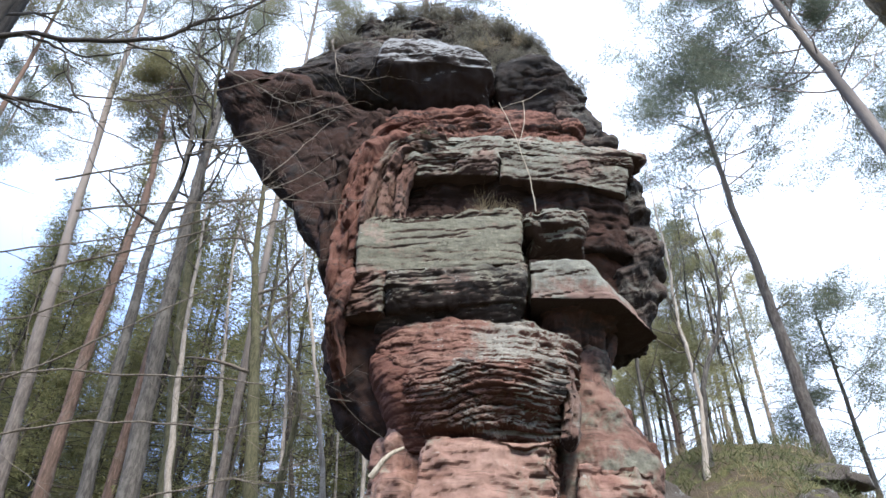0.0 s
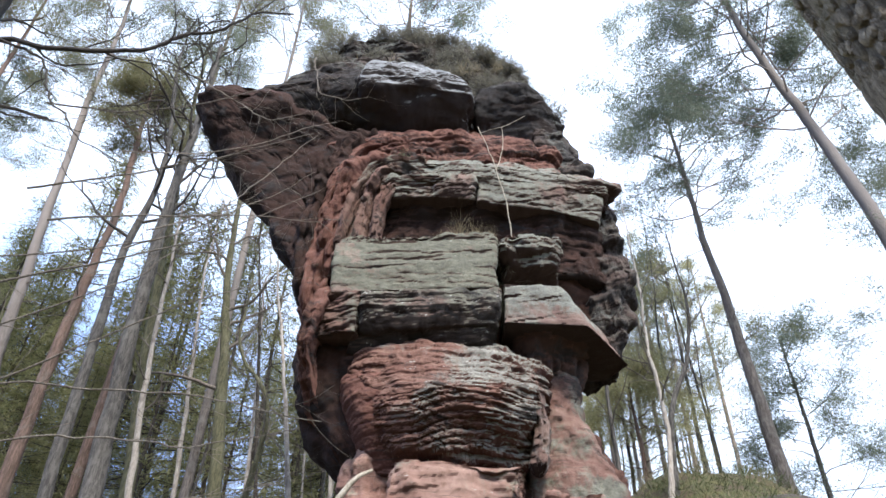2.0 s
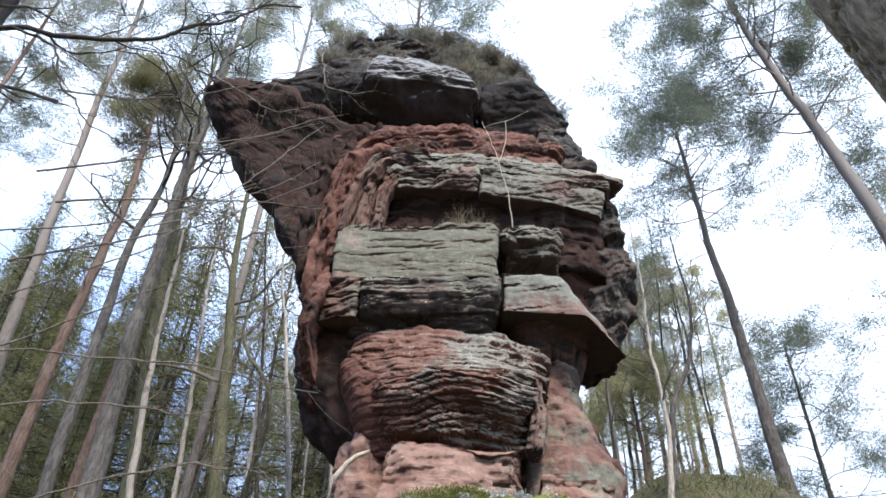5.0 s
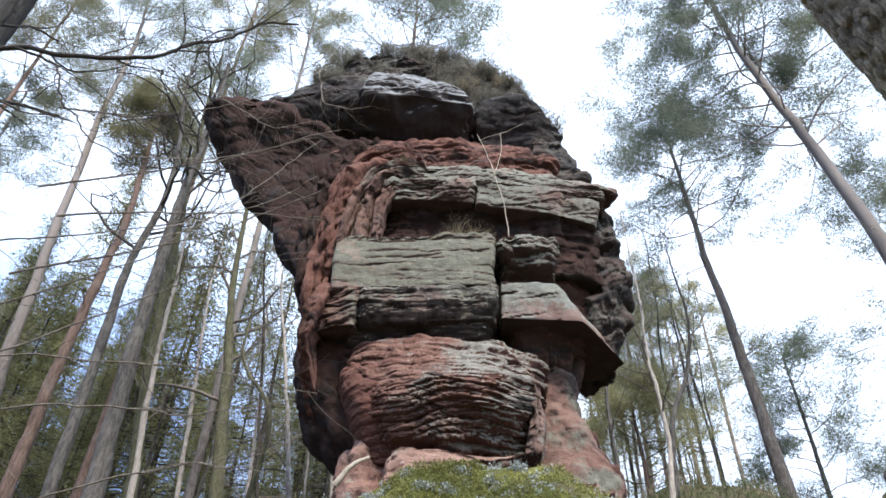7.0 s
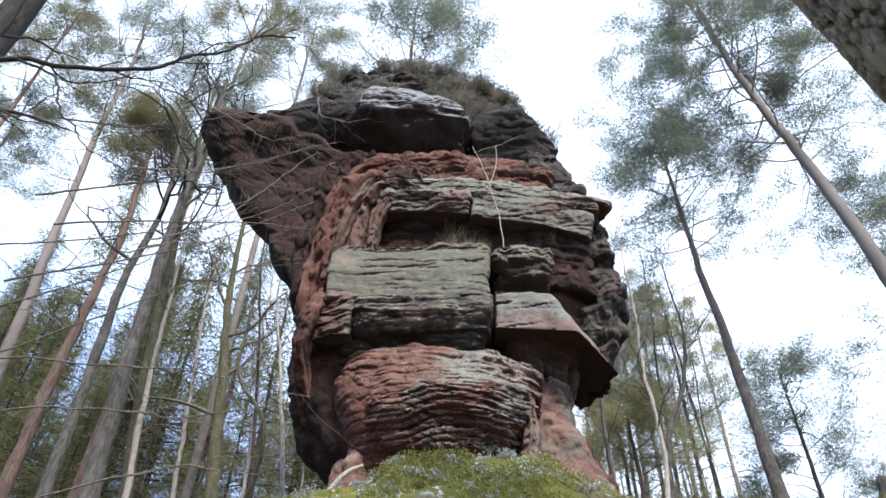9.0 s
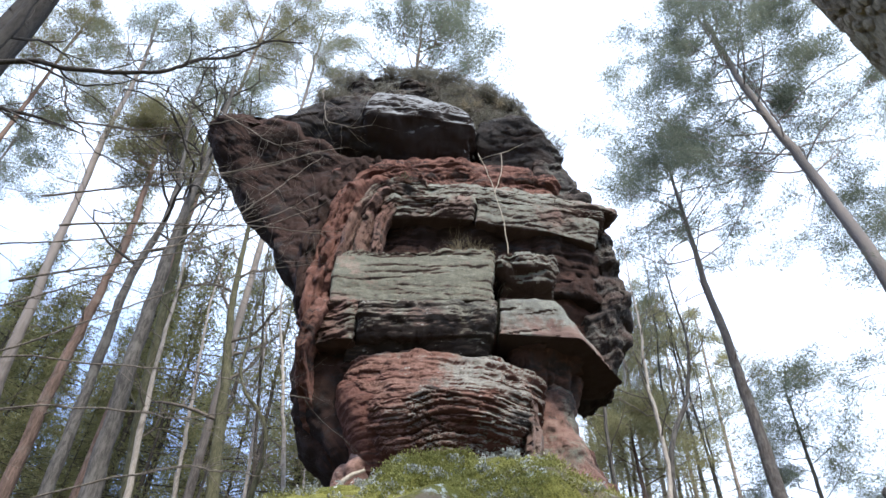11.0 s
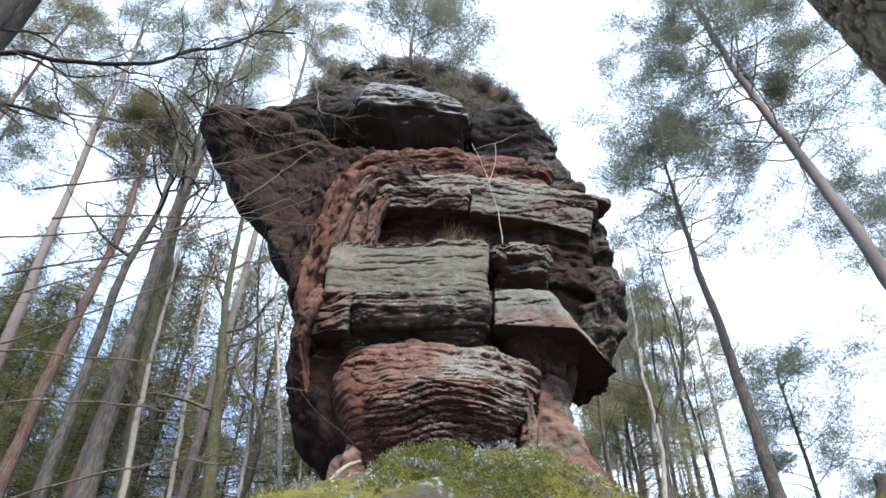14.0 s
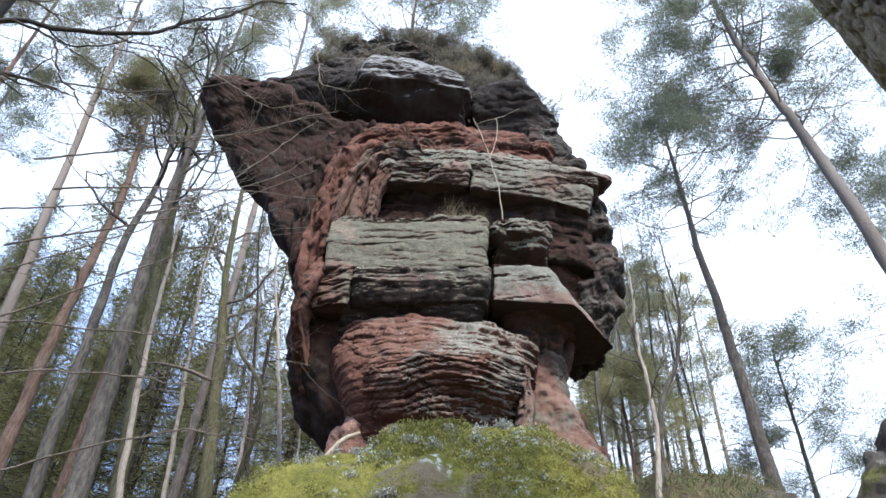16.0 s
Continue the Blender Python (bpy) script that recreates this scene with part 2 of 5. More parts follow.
def mossy(name, moss_a, moss_b, stone, bare_from, silver_from):
    m, n, l, b = material(name)
    cube = stretch(n, l, 1, 1, 1)
    col = blend(n, l, step_node(n, l, noise_node(n, l, cube, 5, 6, 0.65), 0.35, 0.68), moss_a, moss_b)
    col = blend(n, l, times(n, l, step_node(n, l, noise_node(n, l, cube, 60, 4, 0.7), 0.45, 0.7), 0.6), col, tuple(0.45 * c for c in moss_a))
    rock = blend(n, l, noise_node(n, l, cube, 18, 6, 0.7), stone, tuple(0.5 * c for c in stone))
    col = blend(n, l, step_node(n, l, noise_node(n, l, cube, 2.3, 8, 0.66, 0.5), bare_from, bare_from + 0.08), col, rock)
    silver = times(n, l, step_node(n, l, noise_node(n, l, cube, 3.4, 3, 0.5), silver_from, silver_from + 0.1), step_node(n, l, noise_node(n, l, cube, 34, 5, 0.7), 0.5, 0.6))
    col = blend(n, l, silver, col, (0.42, 0.47, 0.46))
    l.new(col, b.inputs["Base Color"])
    b.inputs["Roughness"].default_value = 0.95
    b.inputs["Specular IOR Level"].default_value = 0.15
    bump(n, l, b, blend(n, l, 0.5, noise_node(n, l, cube, 45, 6, 0.75), noise_node(n, l, cube, 9, 5, 0.7)), 1.0, 0.05)
    return m


MOSS = mossy("moss_on_stone", (0.12, 0.125, 0.03), (0.25, 0.24, 0.065), (0.21, 0.18, 0.13), 0.52, 0.56)
FOREST = mossy("forest_floor", (0.07, 0.066, 0.034), (0.11, 0.108, 0.045), (0.1, 0.078, 0.056), 0.46, 0.72)
BOULDER = mossy("mossy_boulder_stone", (0.08, 0.085, 0.03), (0.15, 0.145, 0.055), (0.095, 0.084, 0.077), 0.38, 0.58)


def bark(name, a, c, scale=1.0, pale=None, upper=None, turn=(6, 12)):
    """Furrowed bark; upper gives another colour that takes over with height on the trunk."""
    m, n, l, b = material(name)
    long, cube = stretch(n, l, 14 * scale, 14 * scale, 2.6 * scale), stretch(n, l, 1, 1, 1)
    grain = noise_node(n, l, long, 1.6, 7, 0.7)
    col = blend(n, l, step_node(n, l, grain, 0.35, 0.68), a, c)
    if upper:
        sep = n.new("ShaderNodeSeparateXYZ")
        l.new(cube, sep.inputs[0])
        up = step_node(n, l, sep.outputs["Z"], *turn)
        col = blend(n, l, up, col, blend(n, l, grain, upper, tuple(0.6 * v for v in upper)))
    patch = step_node(n, l, noise_node(n, l, cube, 3.0, 6, 0.65), 0.5, 0.66)
    col = blend(n, l, times(n, l, patch, 0.55), col, pale or tuple(0.6 * v for v in c))
    l.new(col, b.inputs["Base Color"])
    b.inputs["Roughness"].default_value = 0.9
    b.inputs["Specular IOR Level"].default_value = 0.2
    bump(n, l, b, grain, 0.9, 0.03)
    return m


BARK_PINE = bark("pine_bark", (0.075, 0.065, 0.058), (0.185, 0.158, 0.143), 1.0, (0.19, 0.175, 0.16), (0.28, 0.245, 0.225), (4, 10))
# pine bark made paler and pinker to look sunlit
BARK_LIT = bark("sunlit_pine_bark", (0.22, 0.175, 0.15), (0.42, 0.345, 0.3), 1.0, (0.3, 0.26, 0.22))
TWIG_GREY = bark("grey_twig_bark", (0.17, 0.145, 0.12), (0.3, 0.26, 0.22), 2.0)
BARK_RED = bark("reddish_pine_bark", (0.075, 0.052, 0.041), (0.18, 0.12, 0.097), 1.0, (0.17, 0.142, 0.122), (0.22, 0.15, 0.122), (5, 12))
BARK_OAK = bark("oak_bark", (0.042, 0.039, 0.037), (0.115, 0.106, 0.098), 1.0, (0.14, 0.135, 0.122))
BARK_GREEN = bark("algae_covered_bark", (0.055, 0.053, 0.032), (0.12, 0.115, 0.068), 1.2, (0.14, 0.135, 0.09))
BARK_PALE = bark("pale_bark", (0.25, 0.22, 0.19), (0.42, 0.38, 0.34), 1.3, (0.12, 0.1, 0.09))
BARK_DARK = bark("dark_bark", (0.03, 0.026, 0.022), (0.075, 0.064, 0.054), 1.0, (0.08, 0.074, 0.06))
# bark coloured nearly black for trunks seen against the light
BARK_SHADE = bark("backlit_bark", (0.016, 0.014, 0.013), (0.042, 0.037, 0.033), 1.0, (0.048, 0.044, 0.038))
BARK_NEAR = bark("rugged_bark", (0.15, 0.122, 0.09), (0.44, 0.36, 0.265), 2.6, (0.3, 0.26, 0.16))
TWIG = bark("twig_bark", (0.1, 0.085, 0.07), (0.21, 0.18, 0.15), 2.0)
TWIG_DARK = bark("dark_twig_bark", (0.035, 0.03, 0.028), (0.09, 0.08, 0.07), 2.0)
DRY = bark("dry_stem", (0.3, 0.26, 0.2), (0.45, 0.4, 0.33), 2.0)


def foliage(name, a, c, through_light=0.35):
    m, n, l, b = material(name)
    g = n.new("ShaderNodeNewGeometry")
    col = blend(n, l, g.outputs["Random Per Island"], a, c)
    col = blend(n, l, times(n, l, step_node(n, l, noise_node(n, l, stretch(n, l, 1, 1, 1), 0.9, 4, 0.6), 0.4, 0.65), 0.5), col, tuple(0.5 * v for v in a))
    l.new(col, b.inputs["Base Color"])
    b.inputs["Roughness"].default_value = 0.7
    b.inputs["Specular IOR Level"].default_value = 0.3
    t = n.new("ShaderNodeBsdfTranslucent")
    l.new(col, t.inputs["Color"])
    mix = n.new("ShaderNodeMixShader")
    mix.inputs[0].default_value = through_light
    l.new(b.outputs[0], mix.inputs[1])
    l.new(t.outputs[0], mix.inputs[2])
    l.new(mix.outputs[0], n["Material Output"].inputs["Surface"])
    return m


NEEDLE = foliage("pine_needles", (0.14, 0.165, 0.125), (0.25, 0.27, 0.2), 0.54)
NEEDLE_WARM = foliage("yellow_green_pine_needles", (0.27, 0.255, 0.13), (0.43, 0.4, 0.22), 0.56)
NEEDLE_OLIVE = foliage("olive_pine_needles", (0.15, 0.147, 0.08), (0.27, 0.255, 0.145), 0.5)
NEEDLE_DARK = foliage("spruce_needles", (0.145, 0.148, 0.064), (0.29, 0.28, 0.135), 0.5)
HEATHER = foliage("withered_heather", (0.105, 0.1, 0.075), (0.24, 0.22, 0.175), 0.3)
STRAW = foliage("dry_grass", (0.2, 0.16, 0.09), (0.33, 0.27, 0.17), 0.3)
GREEN = foliage("green_tufts", (0.07, 0.085, 0.04), (0.13, 0.145, 0.07), 0.3)
LICHEN = foliage("silver_lichen", (0.29, 0.3, 0.265), (0.45, 0.46, 0.42), 0.15)
MOSS_TIP = foliage("moss_tips", (0.15, 0.155, 0.042), (0.31, 0.3, 0.1), 0.3)

# ---------------------------------------------------------------- ground
def ramp(v, a, b):
    t = np.clip((v - a) / (b - a), 0, 1)
    return t * t * (3 - 2 * t)


def height(x, y):
    """The hillside: it climbs to the rock, then gently on; to the right a steeper shoulder."""
    x, y = np.asarray(x, float), np.asarray(y, float)
    h = 3.4 * ramp(y, -1.5, 9.5) + 0.13 * np.clip(y - 9, 0, 60) - 0.1 * np.clip(-y, 0, 60)
    h = h + 3.5 * ramp(x, 1.0, 5.0) * ramp(y, 8.0, 16.4) * (1 - 0.8 * ramp(x - 0.45 * (y - 13), 5.5, 8.5))
    h = h - 0.05 * np.clip(-x - 3, 0, 60) * ramp(y, 0, 12)
    p = np.stack([x, y, 0 * x], -1)
    return h + 0.16 * rough(p * 0.5, 4, 11) * ramp(np.abs(y - 0.8), 0.5, 2.5)


def ground():
    s = np.linspace(-1, 1, 201)
    ax = np.sign(s) * (np.abs(s) * 24 + 900 * np.abs(s) ** 7)
    x, y = np.meshgrid(ax, ax + 8)
    v = np.stack([x, y, height(x, y)], -1).reshape(-1, 3)
    i = np.arange(201 * 201).reshape(201, 201)
    f = np.stack([i[:-1, :-1], i[:-1, 1:], i[1:, 1:], i[1:, :-1]], -1).reshape(-1, 4)
    return tagged(new("ground", mesh_of("ground", v, f, FOREST)), "forest floor of brown litter, moss and low growth on a slope", "ground", kind="structure")


ground()


# ---------------------------------------------------------------- stone shapes
def ring(xl, xr, yf, yw, yb, n, power):
    """A rounded outline, widest at yw, from the front yf to the back yb, with more points in front."""
    t = np.linspace(0, 1, n, endpoint=False)
    a = -math.pi / 2 + 2 * math.pi * (t - 0.5 + -0.085 * np.sin(2 * math.pi * (t - 0.5)))
    c, s = np.cos(a), np.sin(a)
    k = 2 / power
    x = (xl + xr) / 2 + (xr - xl) / 2 * np.sign(c) * np.abs(c) ** k
    e = np.sign(s) * np.abs(s) ** k
    y = yw + np.where(e < 0, (yw - yf), (yb - yw)) * e
    return np.stack([x, y], 1)


def outline(corners, n, soft=0.12):
    """A closed polygon through the corners, resampled to n points and slightly rounded."""
    c = np.array(corners, float)
    d = np.r_[c, c[:1]]
    seg = np.linalg.norm(np.diff(d, axis=0), axis=1)
    at = np.r_[0, np.cumsum(seg)]
    t = np.linspace(0, at[-1], n, endpoint=False)
    p = np.stack([np.interp(t, at, d[:, 0]), np.interp(t, at, d[:, 1])], 1)
    w = max(1, int(soft / (at[-1] / n)))
    return sum(np.roll(p, k, 0) for k in range(-w, w + 1)) / (2 * w + 1)


def loft(levels, step=0.03, top=True):
    """Rings of equal length at rising z become one closed skin; both ends are filled with shrinking rings."""
    zs = np.array([z for z, _ in levels])
    rings = np.array([r for _, r in levels])
    step = 1.3 * step
    count = max(4, int((zs[-1] - zs[0]) / step))
    zz = np.linspace(zs[0], zs[-1], count)
    body = np.empty((count, rings.shape[1], 3))
    for a in range(2):
        for j in range(rings.shape[1]):
            body[:, j, a] = np.interp(zz, zs, rings[:, j, a])
    body[:, :, 2] = zz[:, None]
    rows = [r for r in body]
    for end, first in ((body[0], True), (body[-1], False)):
        mid = end.mean(0)
        many = max(4, int(np.linalg.norm(end - mid, axis=1).max() / max(0.055, 1.6 * step)))
        for k in range(1, many):
            new_row = mid + (end - mid) * (1 - k / many)
            rows = [new_row] + rows if first else rows + [new_row]
    n = rings.shape[1]
    v = np.concatenate(rows)
    i = np.arange(len(v)).reshape(-1, n)
    j = np.roll(i, -1, 1)
    f = np.stack([i[:-1], j[:-1], j[1:], i[1:]], -1).reshape(-1, 4)
    lid = [tuple(i[0][::-1]), tuple(i[-1])]
    return v, f, lid


def weathered(name, v, f, lid, mat, relief=0.05, thick=0.12, seed=1, slope=0.09, warp=0.25, lumps=0.08, lump_size=0.9, fine=0.012, tilt=(0, 0, 0), cracks=0.0):
    """Gives a raw shape its bedding relief, lumps and worn surface."""
    v = v.copy()
    v[:, 2] += tilt[0] * (v[:, 0] - tilt[2]) + tilt[1] * (v[:, 1] - 8)
    for turn in range(2):
        me = mesh_of(name, v, f, None)
        nor = np.empty(len(v) * 3, np.float32)
        me.vertices.foreach_get("normal", nor)
        bpy.data.meshes.remove(me)
        nor = nor.reshape(-1, 3).astype(float)
        if turn == 0:
            v = v + nor * (lumps * (0.5 * rough(v / lump_size, 4, seed) + 0.6 * bulges(v / lump_size, seed + 1)))[:, None]
        else:
            side = np.sqrt(np.clip(1 - nor[:, 2] ** 2, 0, 1))
            calm = 0.35 + 0.65 * ramp(rough(v * 1.3 + 2.0, 3, seed + 70), -0.45, 0.25)  # worn smooth in places
            side = side * calm
            d = relief * beds(v, thick, seed, slope, warp) * side + fine * rough(v * 7, 3, seed + 9)
            d = d + 0.35 * relief * beds(v, thick * 0.31, seed + 20, slope, warp) * side
            if cracks:
                d = d - cracks * rift(v, 0.3, seed) * side - 0.6 * cracks * rift(v, 0.13, seed + 50) * side
            v = v + nor * d[:, None]
    faces = [tuple(q) for q in f.tolist()] + lid
    return mesh_of(name, v, faces, mat)


rock = thing("sandstone_rock", 0, 0, 0, "overhanging red sandstone outcrop with grey lichened blocks and heathery cap", "rock formation")


def mass(name, rows, mat, n=260, power=2.4, step=0.03, label="", **kw):
    v, f, lid = loft([(z, ring(a, b, c, d, e, int(0.78 * n), power)) for z, a, b, c, d, e in rows], step)
    return child(name, weathered(name, v, f, lid, mat, **kw), rock, label)


def slab(name, low, high, z0, z1, mat, n=220, step=0.025, soft=0.06, label="", mid=None, **kw):
    """A block between two outlines; mid may swell or narrow it half way up."""
    n = int(0.78 * n)
    a, b = outline(low, n, soft), outline(high, n, soft)
    levels = [(z0, a), ((z0 + z1) / 2, outline(mid, n, soft) if mid else (a + b) / 2), (z1, b)]
    v, f, lid = loft(levels, step)
    return child(name, weathered(name, v, f, lid, mat, **kw), rock, label)


def bed(name, levels, mat, n=300, step=0.016, soft=0.1, label="", **kw):
    """A block through outlines at several heights, all with as many corners."""
    v, f, lid = loft([(z, outline(c, int(0.78 * n), soft)) for z, c in levels], step)
    return child(name, weathered(name, v, f, lid, mat, **kw), rock, label)


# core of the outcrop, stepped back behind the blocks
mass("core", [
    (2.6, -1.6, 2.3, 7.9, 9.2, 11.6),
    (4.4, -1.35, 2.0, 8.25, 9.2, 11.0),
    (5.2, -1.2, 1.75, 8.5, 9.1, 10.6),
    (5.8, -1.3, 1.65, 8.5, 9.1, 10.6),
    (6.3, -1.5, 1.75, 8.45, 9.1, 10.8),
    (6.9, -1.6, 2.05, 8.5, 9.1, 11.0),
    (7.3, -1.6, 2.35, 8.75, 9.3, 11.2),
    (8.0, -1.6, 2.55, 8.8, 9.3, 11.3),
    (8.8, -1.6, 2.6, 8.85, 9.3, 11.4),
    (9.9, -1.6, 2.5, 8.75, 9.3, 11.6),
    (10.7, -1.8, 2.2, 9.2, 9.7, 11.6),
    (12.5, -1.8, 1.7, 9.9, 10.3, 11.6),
], ROCK_DARK, n=320, power=2.6, step=0.045, relief=0.09, thick=0.2, seed=4, lumps=0.14, lump_size=0.8, warp=0.4, label="shade-darkened hollowed red sandstone")
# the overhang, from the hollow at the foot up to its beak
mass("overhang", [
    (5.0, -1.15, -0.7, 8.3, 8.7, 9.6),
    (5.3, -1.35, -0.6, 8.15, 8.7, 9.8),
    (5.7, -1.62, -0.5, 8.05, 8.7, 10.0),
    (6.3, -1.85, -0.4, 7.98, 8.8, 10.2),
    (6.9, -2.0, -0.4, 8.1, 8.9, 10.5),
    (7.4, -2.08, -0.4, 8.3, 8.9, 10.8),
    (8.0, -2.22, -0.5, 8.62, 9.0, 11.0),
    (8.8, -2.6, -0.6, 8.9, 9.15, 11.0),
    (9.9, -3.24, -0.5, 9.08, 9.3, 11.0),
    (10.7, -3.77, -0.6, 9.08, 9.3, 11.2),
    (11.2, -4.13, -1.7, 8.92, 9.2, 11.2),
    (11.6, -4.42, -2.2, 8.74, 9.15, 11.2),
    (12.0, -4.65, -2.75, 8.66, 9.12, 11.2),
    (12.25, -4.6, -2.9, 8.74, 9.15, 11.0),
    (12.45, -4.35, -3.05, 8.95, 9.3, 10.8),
], ROCK_CAVE, n=400, power=2.3, step=0.024, relief=0.035, thick=0.5, seed=14, lumps=0.2, lump_size=1.5, warp=0.7, slope=-0.5, fine=0.012, label="shade-darkened hollowed red sandstone overhang")

# foot
slab("foot_stone", [(-0.95, 7.6), (0.95, 7.6), (1.0, 8.8), (-1.0, 8.8)], [(-0.55, 7.72), (0.8, 7.8), (0.8, 8.7), (-0.6, 8.7)], 2.7, 4.95, ROCK_PINK, n=300, step=0.02, seed=7, relief=0.06, thick=0.16, cracks=0.05, lumps=0.1, lump_size=0.6)
slab("foot_stone", [(1.02, 7.75), (2.1, 8.0), (2.3, 9.2), (1.05, 9.2)], [(1.05, 7.95), (1.9, 8.15), (2.0, 9.0), (1.05, 9.0)], 2.7, 4.72, ROCK_PINK, n=260, step=0.02, seed=8, relief=0.05, thick=0.2, cracks=0.04, lumps=0.09, lump_size=0.6)
mass("left_leg", [(2.7, -1.4, -0.5, 7.8, 8.3, 9.2), (4.6, -1.2, -0.5, 7.95, 8.4, 9.0), (5.2, -1.14, -0.5, 8.1, 8.5, 8.9), (5.8, -1.2, -0.4, 8.15, 8.5, 8.9)], ROCK_PINK, n=180, step=0.02, relief=0.015, thick=0.3, seed=9, lumps=0.12, lump_size=0.45)
mass("right_leg", [(2.7, 0.9, 2.5, 7.9, 8.6, 10), (4.6, 0.85, 2.1, 8.1, 8.7, 9.8), (5.2, 0.82, 1.95, 8.25, 8.8, 9.6), (5.8, 0.85, 1.76, 8.38, 8.9, 9.5), (6.5, 0.9, 1.7, 8.5, 9.0, 9.5)], ROCK_RIB, n=300, step=0.016, relief=0.02, thick=0.5, seed=10, lumps=0.1, lump_size=0.7)

# bedded neck
mass("neck", [
    (4.98, -0.7, 0.85, 7.95, 8.4, 9.0),
    (5.08, -0.84, 0.9, 7.72, 8.4, 9.1),
    (5.4, -0.98, 1.08, 7.58, 8.4, 9.1),
    (5.75, -1.14, 1.2, 7.55, 8.4, 9.1),
    (6.1, -1.28, 1.25, 7.68, 8.4, 9.1),
    (6.3, -1.25, 1.2, 7.8, 8.45, 9.1),
    (6.44, -1.2, 1.0, 7.95, 8.5, 9.1),
    (6.6, -1.1, 0.8, 8.2, 8.6, 9.1),
], ROCK_RED, n=620, power=2.6, step=0.009, relief=0.085, thick=0.085, seed=12, slope=-0.1, warp=0.26, lumps=0.055, lump_size=0.55, fine=0.012, cracks=0.03, label="thinly bedded red sandstone, partly grey with lichen")

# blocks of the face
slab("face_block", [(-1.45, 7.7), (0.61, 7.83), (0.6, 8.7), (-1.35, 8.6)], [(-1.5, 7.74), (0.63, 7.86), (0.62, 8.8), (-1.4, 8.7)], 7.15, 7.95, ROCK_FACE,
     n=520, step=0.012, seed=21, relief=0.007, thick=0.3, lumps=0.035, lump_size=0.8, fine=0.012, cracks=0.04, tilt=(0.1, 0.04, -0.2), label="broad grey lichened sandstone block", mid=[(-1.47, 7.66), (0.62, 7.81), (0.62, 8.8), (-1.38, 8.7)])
slab("lower_face_block", [(-1.02, 7.8), (0.58, 7.92), (0.6, 8.7), (-1.0, 8.6)], [(-1.06, 7.68), (0.62, 7.82), (0.62, 8.8), (-1.0, 8.7)], 6.66, 7.12, ROCK_EDGE,
     n=520, step=0.012, seed=29, relief=0.035, thick=0.13, lumps=0.05, lump_size=0.5, fine=0.014, cracks=0.05, tilt=(0.1, 0.04, -0.2), label="grey sandstone bed with a dark lower edge", mid=[(-1.06, 7.64), (0.61, 7.8), (0.62, 8.8), (-1.0, 8.7)])
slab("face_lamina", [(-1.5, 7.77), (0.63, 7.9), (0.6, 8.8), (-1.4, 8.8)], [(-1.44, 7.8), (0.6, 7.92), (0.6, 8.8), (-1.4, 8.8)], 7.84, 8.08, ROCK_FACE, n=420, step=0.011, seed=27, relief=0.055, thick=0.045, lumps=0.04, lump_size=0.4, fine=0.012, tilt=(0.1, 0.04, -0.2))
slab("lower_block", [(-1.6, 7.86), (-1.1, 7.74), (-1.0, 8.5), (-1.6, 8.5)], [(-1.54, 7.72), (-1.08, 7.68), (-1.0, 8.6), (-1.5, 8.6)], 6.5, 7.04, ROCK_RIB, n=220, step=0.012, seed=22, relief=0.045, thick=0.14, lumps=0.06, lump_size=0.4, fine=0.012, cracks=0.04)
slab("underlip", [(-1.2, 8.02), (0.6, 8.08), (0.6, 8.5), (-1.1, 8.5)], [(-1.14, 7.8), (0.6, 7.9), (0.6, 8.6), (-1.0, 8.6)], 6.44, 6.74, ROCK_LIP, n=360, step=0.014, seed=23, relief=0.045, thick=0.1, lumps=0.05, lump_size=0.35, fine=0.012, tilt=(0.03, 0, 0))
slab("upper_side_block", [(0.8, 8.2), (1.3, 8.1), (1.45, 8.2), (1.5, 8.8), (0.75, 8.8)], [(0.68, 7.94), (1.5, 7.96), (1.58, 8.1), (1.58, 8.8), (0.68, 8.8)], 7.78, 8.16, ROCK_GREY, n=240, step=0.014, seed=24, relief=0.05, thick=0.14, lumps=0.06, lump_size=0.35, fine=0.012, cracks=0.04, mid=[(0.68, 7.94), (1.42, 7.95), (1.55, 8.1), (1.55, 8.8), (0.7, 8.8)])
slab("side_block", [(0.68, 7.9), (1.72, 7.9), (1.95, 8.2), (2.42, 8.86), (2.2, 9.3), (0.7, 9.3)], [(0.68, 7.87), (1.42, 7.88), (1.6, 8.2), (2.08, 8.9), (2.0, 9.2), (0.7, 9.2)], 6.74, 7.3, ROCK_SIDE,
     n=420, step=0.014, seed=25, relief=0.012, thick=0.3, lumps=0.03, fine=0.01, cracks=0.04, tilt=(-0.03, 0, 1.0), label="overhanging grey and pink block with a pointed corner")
# dark colour here stands in for the shade under the side block
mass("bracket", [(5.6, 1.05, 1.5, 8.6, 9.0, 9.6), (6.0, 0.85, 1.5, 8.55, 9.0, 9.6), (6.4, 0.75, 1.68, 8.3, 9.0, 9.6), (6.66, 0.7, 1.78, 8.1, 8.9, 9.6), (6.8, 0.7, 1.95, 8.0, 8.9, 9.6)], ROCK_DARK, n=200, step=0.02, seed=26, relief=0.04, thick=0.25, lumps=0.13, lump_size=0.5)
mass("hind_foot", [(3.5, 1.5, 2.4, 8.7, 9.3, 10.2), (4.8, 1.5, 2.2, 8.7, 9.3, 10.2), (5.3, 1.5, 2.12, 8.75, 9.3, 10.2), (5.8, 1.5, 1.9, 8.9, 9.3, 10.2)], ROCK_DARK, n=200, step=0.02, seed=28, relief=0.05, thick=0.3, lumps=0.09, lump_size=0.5)

